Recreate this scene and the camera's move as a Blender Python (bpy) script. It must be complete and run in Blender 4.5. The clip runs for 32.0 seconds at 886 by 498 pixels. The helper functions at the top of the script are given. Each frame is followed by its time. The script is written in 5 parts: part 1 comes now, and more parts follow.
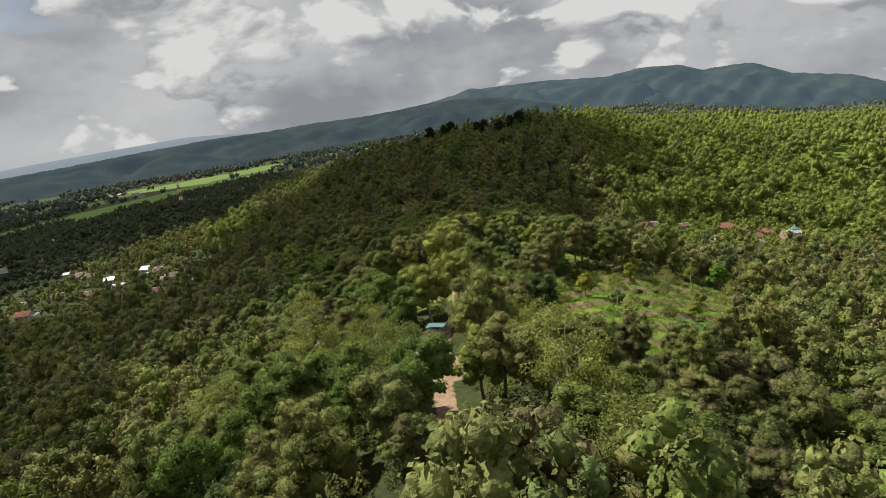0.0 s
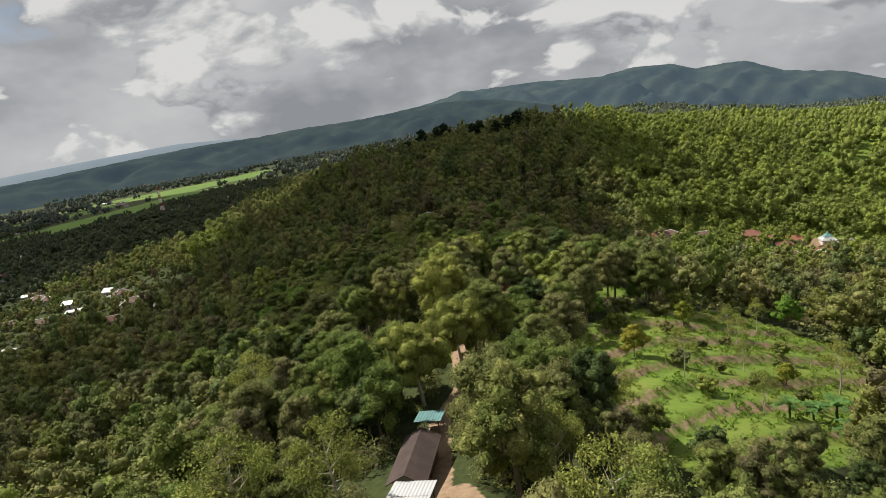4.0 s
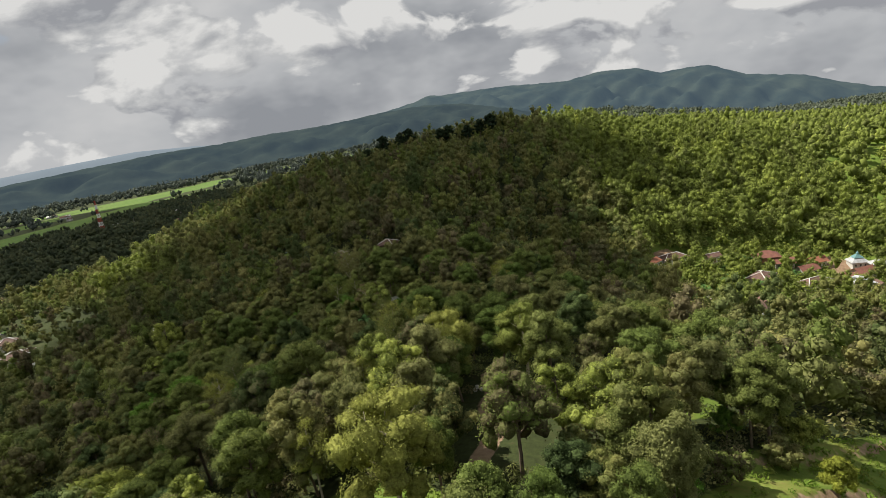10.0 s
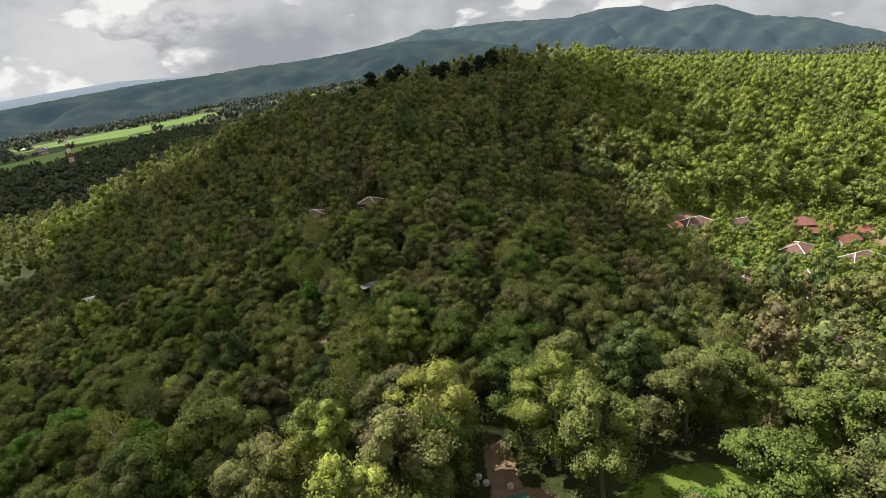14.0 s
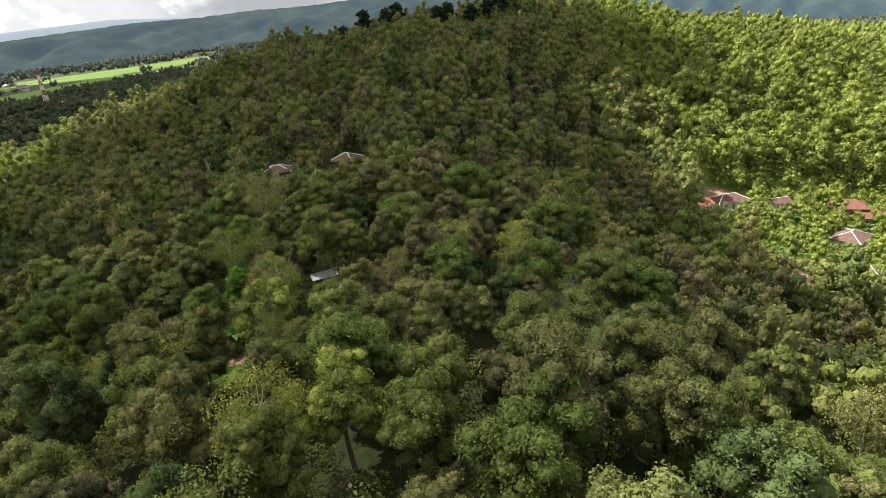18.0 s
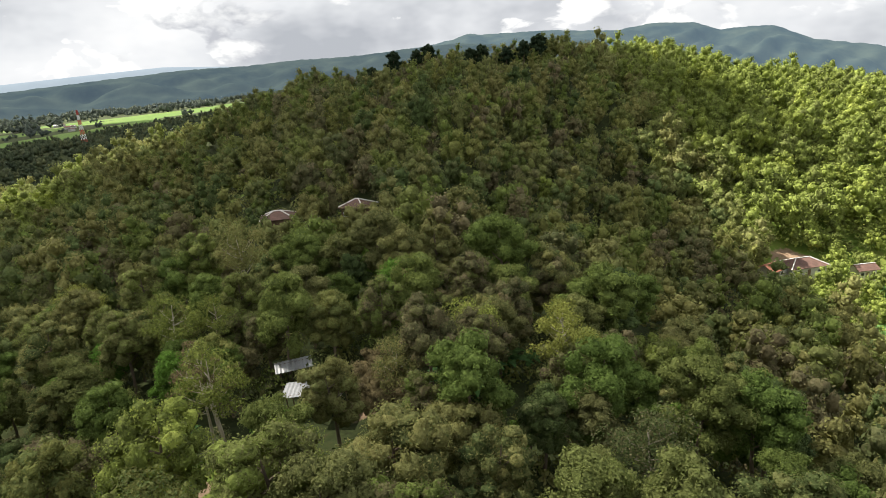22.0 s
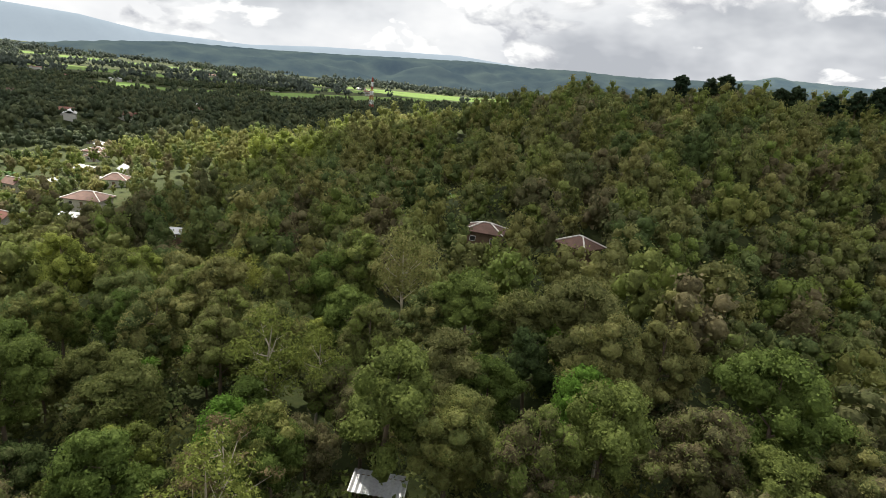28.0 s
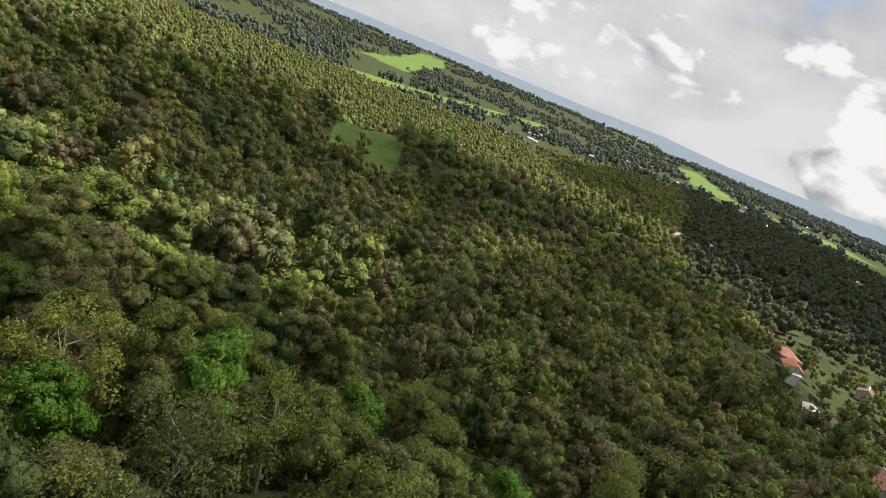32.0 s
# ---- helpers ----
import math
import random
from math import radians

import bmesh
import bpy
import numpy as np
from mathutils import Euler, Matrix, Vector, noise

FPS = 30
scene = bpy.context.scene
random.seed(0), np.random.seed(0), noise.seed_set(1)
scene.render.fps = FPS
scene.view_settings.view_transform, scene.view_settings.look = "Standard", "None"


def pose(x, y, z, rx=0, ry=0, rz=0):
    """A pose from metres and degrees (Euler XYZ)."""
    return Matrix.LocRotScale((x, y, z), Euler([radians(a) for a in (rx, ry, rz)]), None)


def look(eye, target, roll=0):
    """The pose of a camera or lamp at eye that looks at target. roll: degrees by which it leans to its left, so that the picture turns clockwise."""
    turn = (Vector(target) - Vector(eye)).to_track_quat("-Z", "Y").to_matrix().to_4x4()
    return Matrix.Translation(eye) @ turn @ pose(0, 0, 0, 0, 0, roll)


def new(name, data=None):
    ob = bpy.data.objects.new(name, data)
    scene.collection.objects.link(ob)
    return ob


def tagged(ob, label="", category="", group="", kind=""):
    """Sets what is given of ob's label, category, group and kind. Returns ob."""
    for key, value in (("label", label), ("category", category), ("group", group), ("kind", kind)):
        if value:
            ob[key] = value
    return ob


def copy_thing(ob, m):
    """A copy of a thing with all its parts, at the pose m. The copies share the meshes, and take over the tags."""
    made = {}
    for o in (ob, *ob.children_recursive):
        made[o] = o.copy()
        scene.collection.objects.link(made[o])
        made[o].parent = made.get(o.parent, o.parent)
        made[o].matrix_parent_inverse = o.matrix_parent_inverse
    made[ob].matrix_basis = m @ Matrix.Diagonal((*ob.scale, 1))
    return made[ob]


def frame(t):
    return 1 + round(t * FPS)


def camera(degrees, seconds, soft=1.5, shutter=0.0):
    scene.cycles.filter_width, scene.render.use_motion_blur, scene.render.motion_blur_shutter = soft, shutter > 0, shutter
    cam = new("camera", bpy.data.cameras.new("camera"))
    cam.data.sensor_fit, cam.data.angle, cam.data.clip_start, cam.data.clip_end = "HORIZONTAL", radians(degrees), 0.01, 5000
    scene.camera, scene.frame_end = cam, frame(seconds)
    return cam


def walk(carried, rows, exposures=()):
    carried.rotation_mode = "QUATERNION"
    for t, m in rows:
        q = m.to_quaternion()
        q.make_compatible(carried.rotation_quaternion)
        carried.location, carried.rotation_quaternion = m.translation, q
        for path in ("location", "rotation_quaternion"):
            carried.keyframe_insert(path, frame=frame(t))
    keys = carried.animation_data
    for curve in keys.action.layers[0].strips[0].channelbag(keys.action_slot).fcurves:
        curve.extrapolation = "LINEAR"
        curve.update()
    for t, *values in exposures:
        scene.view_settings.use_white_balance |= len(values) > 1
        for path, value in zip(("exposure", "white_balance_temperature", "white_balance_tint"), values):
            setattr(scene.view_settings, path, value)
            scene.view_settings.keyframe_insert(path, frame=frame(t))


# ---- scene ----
cam = camera(75.0, 32.0, soft=0.8)
PATH = [
    (0.0, -0.02, -0.33, 55.11, 76.95, 8.13, 0.48),
    (0.5, -0.32, 4.84, 54.43, 77.17, 8.28, 0.57),
    (1.0, -0.54, 9.78, 54.03, 77.21, 8.68, 0.36),
    (1.5, -0.63, 14.46, 53.95, 77.25, 9.08, 0.01),
    (2.0, -0.67, 18.98, 54.02, 77.08, 9.31, -0.24),
    (2.5, -0.71, 23.45, 54.05, 77.11, 9.28, -0.19),
    (3.0, -0.70, 27.94, 54.01, 77.14, 9.10, -0.20),
    (3.5, -0.61, 32.49, 53.97, 77.11, 8.97, -0.22),
    (5.5, 0.28, 51.49, 53.70, 77.12, 8.88, -0.47),
    (6.0, 0.53, 56.41, 53.78, 76.97, 8.82, -0.61),
    (6.5, 0.87, 61.32, 53.93, 76.98, 8.99, -0.70),
    (7.0, 1.22, 66.22, 54.04, 76.87, 7.98, -1.00),
    (7.5, 1.49, 71.10, 54.02, 76.87, 7.20, -1.49),
    (8.0, 1.73, 75.94, 53.87, 76.85, 6.83, -1.76),
    (8.5, 1.91, 80.75, 53.64, 76.93, 7.46, -2.04),
    (9.0, 2.04, 85.51, 53.41, 76.96, 8.07, -2.54),
    (9.5, 2.18, 90.22, 53.21, 77.04, 8.80, -3.04),
    (10.0, 2.37, 94.84, 53.02, 77.10, 9.29, -3.42),
    (10.5, 2.60, 99.41, 52.81, 77.13, 9.86, -3.79),
    (11.0, 2.82, 103.94, 52.63, 77.03, 9.75, -4.02),
    (11.5, 3.01, 108.45, 52.48, 76.85, 9.91, -4.15),
    (12.0, 3.25, 112.93, 52.36, 75.99, 9.70, -4.20),
    (12.5, 3.58, 117.32, 52.32, 74.12, 8.84, -4.00),
    (13.0, 3.97, 121.69, 52.35, 72.17, 8.19, -3.74),
    (13.5, 4.34, 126.13, 52.38, 71.68, 8.07, -3.80),
    (15.5, 6.13, 143.25, 51.49, 69.11, 6.59, -3.39),
    (16.0, 6.54, 147.49, 50.19, 68.49, 6.15, -3.23),
    (16.5, 6.83, 151.87, 48.69, 66.64, 5.44, -3.02),
    (17.0, 7.09, 156.27, 47.10, 67.10, 5.64, -2.96),
    (17.5, 7.44, 160.46, 45.60, 66.40, 5.42, -2.97),
    (18.0, 7.87, 164.43, 44.21, 67.23, 5.25, -3.20),
    (18.5, 8.37, 168.25, 42.89, 68.35, 5.68, -3.27),
    (19.0, 8.85, 172.01, 41.62, 68.51, 5.12, -2.83),
    (19.5, 9.23, 175.66, 40.39, 68.22, 3.64, -2.85),
    (20.0, 9.53, 179.06, 39.34, 69.01, 2.46, -2.50),
    (20.5, 9.79, 182.09, 38.68, 71.06, 2.39, -1.30),
    (21.0, 10.00, 184.81, 38.43, 72.05, 3.00, -0.57),
    (21.5, 10.13, 187.30, 38.38, 72.27, 3.62, -0.12),
    (22.0, 10.14, 189.65, 38.32, 72.18, 4.51, 0.24),
    (22.5, 10.07, 191.92, 38.15, 71.85, 4.94, 0.70),
    (23.0, 9.99, 194.16, 37.95, 71.74, 4.98, 1.10),
    (23.5, 9.95, 196.37, 37.79, 71.65, 5.03, 1.52),
    (24.0, 9.89, 198.55, 37.63, 71.68, 4.84, 2.05),
    (24.5, 9.78, 200.72, 37.44, 71.80, 4.72, 2.73),
    (26.5, 8.99, 210.09, 36.78, 72.32, 2.65, 9.28),
    (27.0, 8.62, 212.58, 36.47, 72.53, 1.89, 12.34),
    (27.5, 8.21, 215.05, 36.28, 72.73, 0.02, 16.86),
    (28.0, 7.68, 217.40, 36.29, 72.97, -5.95, 26.52),
    (28.5, 6.83, 219.57, 36.45, 72.96, -10.04, 38.53),
    (29.0, 5.41, 221.78, 36.56, 72.81, -12.72, 49.60),
    (29.5, 3.19, 224.22, 36.50, 72.54, -14.37, 60.95),
    (30.0, 0.00, 226.55, 36.33, 72.20, -14.90, 71.99),
    (30.5, -4.00, 228.34, 36.25, 71.87, -16.02, 82.67),
    (31.0, -8.45, 229.51, 36.35, 71.64, -17.13, 93.33),
    (31.5, -13.08, 230.16, 36.60, 71.01, -19.37, 103.86),
    (32.0, -17.79, 230.47, 36.95, 70.35, -21.63, 114.59),
]
walk(cam, [(t, pose(x, y, z, rx, ry, rz)) for t, x, y, z, rx, ry, rz in PATH],
     exposures=[(0.0, 0.54), (10.5, 0.58), (13.5, 0.85), (17.0, 1.36), (24.0, 1.46), (28.0, 1.42), (30.0, 1.28), (32.0, 0.95)])

# ---- world and sun ----
SUN_AZ, SUN_EL = radians(-55), radians(53)  # the sun stands ahead to the left
SUN_DIR = Vector((math.sin(SUN_AZ) * math.cos(SUN_EL), math.cos(SUN_AZ) * math.cos(SUN_EL), math.sin(SUN_EL)))


def node(nt, kind, **kw):
    n = nt.nodes.new(kind)
    for k, v in kw.items():
        if k == "op":
            n.operation = v
        elif k == "blend":
            n.data_type, n.blend_type = "RGBA", v
        elif isinstance(k, str) and k.startswith("i_"):
            n.inputs[k[2:]].default_value = v
    return n


def ramp(nt, stops, fac):
    r = nt.nodes.new("ShaderNodeValToRGB")
    els = r.color_ramp.elements
    while len(els) < len(stops):
        els.new(0.5)
    for e, (p, c) in zip(els, stops):
        e.position, e.color = p, (*c, 1) if len(c) == 3 else c
    nt.links.new(fac, r.inputs["Fac"])
    return r.outputs["Color"]


def noise_tex(nt, vec, scale, detail=4.0, rough=0.55):
    n = nt.nodes.new("ShaderNodeTexNoise")
    n.inputs["Scale"].default_value = scale
    n.inputs["Detail"].default_value = detail
    n.inputs["Roughness"].default_value = rough
    if vec is not None:
        nt.links.new(vec, n.inputs["Vector"])
    return n.outputs["Fac"]


def maths(nt, op, a, b=None, clamp=False):
    n = nt.nodes.new("ShaderNodeMath")
    n.operation, n.use_clamp = op, clamp
    for i, v in enumerate((a, b)):
        if v is None:
            continue
        if isinstance(v, (int, float)):
            n.inputs[i].default_value = v
        else:
            nt.links.new(v, n.inputs[i])
    return n.outputs[0]


def mixc(nt, fac, a, b, blend="MIX"):
    n = nt.nodes.new("ShaderNodeMix")
    n.data_type, n.blend_type = "RGBA", blend
    for sock, v in ((n.inputs[0], fac), (n.inputs[6], a), (n.inputs[7], b)):
        if isinstance(v, (int, float)):
            sock.default_value = v
        elif isinstance(v, tuple):
            sock.default_value = (*v, 1)
        else:
            nt.links.new(v, sock)
    return n.outputs[2]


world = bpy.data.worlds.new("sky")
scene.world = world
world.use_nodes = True
wt = world.node_tree
wt.nodes.clear()
w_out = wt.nodes.new("ShaderNodeOutputWorld")
w_bg = wt.nodes.new("ShaderNodeBackground")
sky = wt.nodes.new("ShaderNodeTexSky")
sky.sky_type, sky.sun_disc = "NISHITA", False
sky.sun_elevation, sky.sun_rotation = SUN_EL, SUN_AZ
sky.air_density, sky.dust_density = 1.0, 0.5
sep = wt.nodes.new("ShaderNodeSeparateXYZ")
gen = wt.nodes.new("ShaderNodeTexCoord")
wt.links.new(gen.outputs["Generated"], sep.inputs[0])
deck = wt.nodes.new("ShaderNodeCombineXYZ")
wt.links.new(sep.outputs[0], deck.inputs[0])
wt.links.new(sep.outputs[1], deck.inputs[1])
wt.links.new(maths(wt, "MULTIPLY", sep.outputs[2], 1.9), deck.inputs[2])
toward = wt.nodes.new("ShaderNodeVectorMath")
toward.operation = "ADD"
toward.inputs[1].default_value = (-0.04, 0.02, 0.07)
wt.links.new(deck.outputs[0], toward.inputs[0])


def cumulus(vec):
    """Heaped cloud: billows on billows, bent by a slower drift."""
    bend = wt.nodes.new("ShaderNodeVectorMath")
    bend.operation = "MULTIPLY_ADD"
    wob = wt.nodes.new("ShaderNodeTexNoise")
    wob.inputs["Scale"].default_value = 3.0
    wt.links.new(vec, wob.inputs["Vector"])
    wt.links.new(wob.outputs["Color"], bend.inputs[0])
    bend.inputs[1].default_value = (0.22, 0.22, 0.16)
    wt.links.new(vec, bend.inputs[2])
    heap = noise_tex(wt, bend.outputs[0], 3.6, 10.0, 0.56)
    cell = wt.nodes.new("ShaderNodeTexVoronoi")
    cell.feature = "SMOOTH_F1"
    cell.inputs["Scale"].default_value = 9.0
    cell.inputs["Detail"].default_value = 3.0
    wt.links.new(bend.outputs[0], cell.inputs["Vector"])
    knob = maths(wt, "SUBTRACT", 0.6, cell.outputs["Distance"])
    return maths(wt, "ADD", heap, maths(wt, "MULTIPLY", knob, 0.22))


cl_sum = cumulus(deck.outputs[0])
cl_lit = maths(wt, "SUBTRACT", cl_sum, cumulus(toward.outputs[0]))
drift = noise_tex(wt, deck.outputs[0], 2.3, 5.0, 0.55)
low = maths(wt, "SUBTRACT", 1.0, maths(wt, "MULTIPLY", sep.outputs[2], 5.0), True)
# a veil of high cloud, open to the blue in a few places, and cumulus heads before it
veil_tone = ramp(wt, [(0.38, (3.0, 3.15, 3.4)), (0.5, (5.0, 5.1, 5.25)), (0.62, (6.2, 6.2, 6.2))], drift)
gap = ramp(wt, [(0.31, (0, 0, 0)), (0.40, (1, 1, 1))], maths(wt, "ADD", maths(wt, "ADD", maths(wt, "MULTIPLY", drift, 0.6), maths(wt, "MULTIPLY", cl_sum, 0.3)), maths(wt, "MULTIPLY", low, 0.4)))
back = mixc(wt, gap, sky.outputs[0], veil_tone)
head = ramp(wt, [(0.475, (0, 0, 0)), (0.515, (1, 1, 1))], cl_sum)
shade_f = maths(wt, "ADD", maths(wt, "MULTIPLY", cl_lit, 2.6), 0.52, True)
head_tone = ramp(wt, [(0.30, (3.4, 3.5, 3.75)), (0.5, (5.4, 5.45, 5.5)), (0.66, (7.6, 7.55, 7.4))], shade_f)
wt.links.new(mixc(wt, head, back, head_tone), w_bg.inputs["Color"])
w_bg.inputs["Strength"].default_value = 0.062
wt.links.new(w_bg.outputs[0], w_out.inputs[0])

sun_data = bpy.data.lights.new("sun", "SUN")
sun_data.energy, sun_data.angle, sun_data.color = 5.0, radians(0.6), (1.0, 0.94, 0.83)
sun = new("sun", sun_data)
sun.matrix_world = look(SUN_DIR * 900, (0, 0, 0))

# ---- materials ----
def material(name):
    m = bpy.data.materials.new(name)
    m.use_nodes = True
    nt = m.node_tree
    return m, nt, nt.nodes["Principled BSDF"]


def plain(name, color, rough=0.7, metal=0.0, vary=0.25, scale=1.5, bump=0.0, grain=14.0, wear=None):
    """A surface with stains at two scales round one base colour."""
    m, nt, p = material(name)
    tc = nt.nodes.new("ShaderNodeTexCoord")
    a = noise_tex(nt, tc.outputs["Object"], scale, 5.0)
    b = noise_tex(nt, tc.outputs["Object"], grain, 3.0)
    f = maths(nt, "ADD", maths(nt, "MULTIPLY", a, 0.65), maths(nt, "MULTIPLY", b, 0.35))
    lo = tuple(c * (1 - vary) for c in color)
    hi = tuple(min(1, c * (1 + vary)) for c in color)
    stops = [(0.3, lo), (0.7, hi)] if wear is None else [(0.28, wear), (0.42, lo), (0.72, hi)]
    nt.links.new(ramp(nt, stops, f), p.inputs["Base Color"])
    p.inputs["Roughness"].default_value, p.inputs["Metallic"].default_value = rough, metal
    if bump:
        bn = nt.nodes.new("ShaderNodeBump")
        bn.inputs["Strength"].default_value, bn.inputs["Distance"].default_value = bump, 0.05
        nt.links.new(b, bn.inputs["Height"])
        nt.links.new(bn.outputs[0], p.inputs["Normal"])
    return m


def foliage(name, stops, source="object", glow_through=0.38, sprig_scale=2.2, hue_shift=0.14):
    """Leaves: a hue for each tree, a shade for each leaf, light passing through."""
    m, nt, p = material(name)
    geo = nt.nodes.new("ShaderNodeNewGeometry")
    if source == "object":
        t = nt.nodes.new("ShaderNodeObjectInfo").outputs["Random"]
    else:
        at = nt.nodes.new("ShaderNodeAttribute")
        at.attribute_name = "tint"
        t = at.outputs["Fac"]
    leaf = geo.outputs["Random Per Island"]
    t2 = maths(nt, "ADD", t, maths(nt, "MULTIPLY", maths(nt, "SUBTRACT", leaf, 0.5), hue_shift), True)
    col = ramp(nt, stops, t2)
    hs = nt.nodes.new("ShaderNodeHueSaturation")
    nt.links.new(col, hs.inputs["Color"])
    tc = nt.nodes.new("ShaderNodeTexCoord")
    sprig = noise_tex(nt, tc.outputs["Object"], sprig_scale, 3.0, 0.7)
    speck = maths(nt, "MULTIPLY", maths(nt, "SUBTRACT", sprig, 0.5), 2.1)
    nt.links.new(maths(nt, "ADD", maths(nt, "ADD", maths(nt, "MULTIPLY", leaf, 0.44), 0.78), speck), hs.inputs["Value"])
    bn = nt.nodes.new("ShaderNodeBump")
    bn.inputs["Strength"].default_value, bn.inputs["Distance"].default_value = 1.0, 0.35
    nt.links.new(sprig, bn.inputs["Height"])
    nt.links.new(bn.outputs[0], p.inputs["Normal"])
    nt.links.new(hs.outputs[0], p.inputs["Base Color"])
    p.inputs["Roughness"].default_value = 0.75
    p.inputs["Specular IOR Level"].default_value = 0.1
    tr = nt.nodes.new("ShaderNodeBsdfTranslucent")
    nt.links.new(hs.outputs[0], tr.inputs["Color"])
    mx = nt.nodes.new("ShaderNodeMixShader")
    mx.inputs[0].default_value = glow_through
    nt.links.new(p.outputs[0], mx.inputs[1])
    nt.links.new(tr.outputs[0], mx.inputs[2])
    nt.links.new(mx.outputs[0], nt.nodes["Material Output"].inputs["Surface"])
    return m


# the top end also carries the painted brightness of the sunlit slopes
GREENS = [(0.0, (0.075, 0.112, 0.039)), (0.14, (0.116, 0.158, 0.052)), (0.26, (0.190, 0.158, 0.088)), (0.36, (0.161, 0.215, 0.052)), (0.48, (0.230, 0.232, 0.073)), (0.58, (0.128, 0.175, 0.061)),
          (0.70, (0.251, 0.240, 0.086)), (0.80, (0.205, 0.218, 0.080)), (0.90, (0.215, 0.262, 0.066)), (0.96, (0.251, 0.300, 0.064)), (1.0, (0.353, 0.390, 0.092))]
# greens darkened to imitate cloud shade on the plain, then greyed for haze
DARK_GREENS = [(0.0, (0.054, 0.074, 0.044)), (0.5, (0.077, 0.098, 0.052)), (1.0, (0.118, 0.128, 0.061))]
mat_leaf = foliage("leaf_mixed", GREENS)
mat_leaf_wood = foliage("leaf_wood", GREENS, "tint", 0.38, 1.0, 0.05)
# grey-blue leaf colour imitates haze over the most distant belts
mat_leaf_hazed = foliage("leaf_hazed", [(0.0, (0.070, 0.088, 0.078)), (0.5, (0.090, 0.110, 0.087)), (1.0, (0.120, 0.140, 0.100))], "tint", 0.2, 0.3)
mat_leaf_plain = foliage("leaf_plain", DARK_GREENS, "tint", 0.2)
mat_leaf_dark = foliage("leaf_dark", [(0.0, (0.030, 0.052, 0.026)), (1.0, (0.045, 0.068, 0.031))])
mat_leaf_teak = foliage("leaf_teak", [(0.0, (0.130, 0.195, 0.045)), (0.5, (0.180, 0.220, 0.059)), (1.0, (0.205, 0.205, 0.083))])
mat_leaf_bright = foliage("leaf_bright", [(0.0, (0.120, 0.235, 0.035)), (1.0, (0.175, 0.280, 0.045))], glow_through=0.28)
mat_leaf_yellow = foliage("leaf_yellow", [(0.0, (0.223, 0.260, 0.040)), (1.0, (0.320, 0.280, 0.048))], glow_through=0.28)
mat_leaf_olive = foliage("leaf_olive", [(0.0, (0.200, 0.238, 0.055)), (1.0, (0.275, 0.290, 0.068))], glow_through=0.25)
mat_leaf_dry = foliage("leaf_dry", [(0.0, (0.170, 0.138, 0.070)), (1.0, (0.225, 0.185, 0.090))])
mat_leaf_banana = foliage("leaf_banana", [(0.0, (0.058, 0.130, 0.040)), (1.0, (0.107, 0.190, 0.048))], glow_through=0.28)
mat_bark = plain("bark", (0.16, 0.12, 0.085), 0.9, vary=0.4, scale=0.8, bump=0.6)
mat_bark_pale = plain("bark_pale", (0.42, 0.37, 0.29), 0.85, vary=0.35, scale=0.7, bump=0.4)


def ground_material():
    m, nt, p = material("ground")
    tc = nt.nodes.new("ShaderNodeTexCoord")
    v = tc.outputs["Object"]
    big = noise_tex(nt, v, 0.012, 4.0)
    mid = noise_tex(nt, v, 0.09, 5.0)
    fine = noise_tex(nt, v, 1.1, 5.0)
    grass = ramp(nt, [(0.30, (0.085, 0.140, 0.026)), (0.5, (0.125, 0.180, 0.032)), (0.64, (0.165, 0.175, 0.045)), (0.78, (0.180, 0.135, 0.065))],
                 maths(nt, "ADD", maths(nt, "MULTIPLY", mid, 0.6), maths(nt, "MULTIPLY", fine, 0.4)))
    at = nt.nodes.new("ShaderNodeAttribute")
    at.attribute_name = "cover"
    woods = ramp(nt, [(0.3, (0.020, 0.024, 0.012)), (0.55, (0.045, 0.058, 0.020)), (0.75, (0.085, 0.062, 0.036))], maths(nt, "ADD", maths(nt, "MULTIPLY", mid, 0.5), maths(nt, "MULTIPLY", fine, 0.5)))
    soil = ramp(nt, [(0.3, (0.165, 0.105, 0.066)), (0.7, (0.345, 0.250, 0.168))], maths(nt, "ADD", maths(nt, "MULTIPLY", mid, 0.5), maths(nt, "MULTIPLY", fine, 0.5)))
    rice = ramp(nt, [(0.35, (0.075, 0.145, 0.030)), (0.65, (0.125, 0.175, 0.045))], maths(nt, "ADD", maths(nt, "MULTIPLY", big, 0.6), maths(nt, "MULTIPLY", mid, 0.4)))
    sp = nt.nodes.new("ShaderNodeSeparateColor")
    nt.links.new(at.outputs["Color"], sp.inputs[0])
    rough_edge = maths(nt, "MULTIPLY", maths(nt, "SUBTRACT", fine, 0.5), 0.7)

    def mask(channel):
        return maths(nt, "MULTIPLY", maths(nt, "ADD", maths(nt, "SUBTRACT", channel, 0.5), rough_edge), 5.0, False)
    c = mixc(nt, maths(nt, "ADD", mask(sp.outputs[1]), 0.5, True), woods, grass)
    c = mixc(nt, maths(nt, "ADD", mask(sp.outputs[2]), 0.5, True), c, rice)
    c = mixc(nt, maths(nt, "ADD", mask(sp.outputs[0]), 0.5, True), c, soil)
    nt.links.new(c, p.inputs["Base Color"])
    p.inputs["Roughness"].default_value = 0.95
    p.inputs["Specular IOR Level"].default_value = 0.1
    bn = nt.nodes.new("ShaderNodeBump")
    bn.inputs["Strength"].default_value, bn.inputs["Distance"].default_value = 0.7, 0.3
    nt.links.new(fine, bn.inputs["Height"])
    nt.links.new(bn.outputs[0], p.inputs["Normal"])
    return m


mat_ground = ground_material()


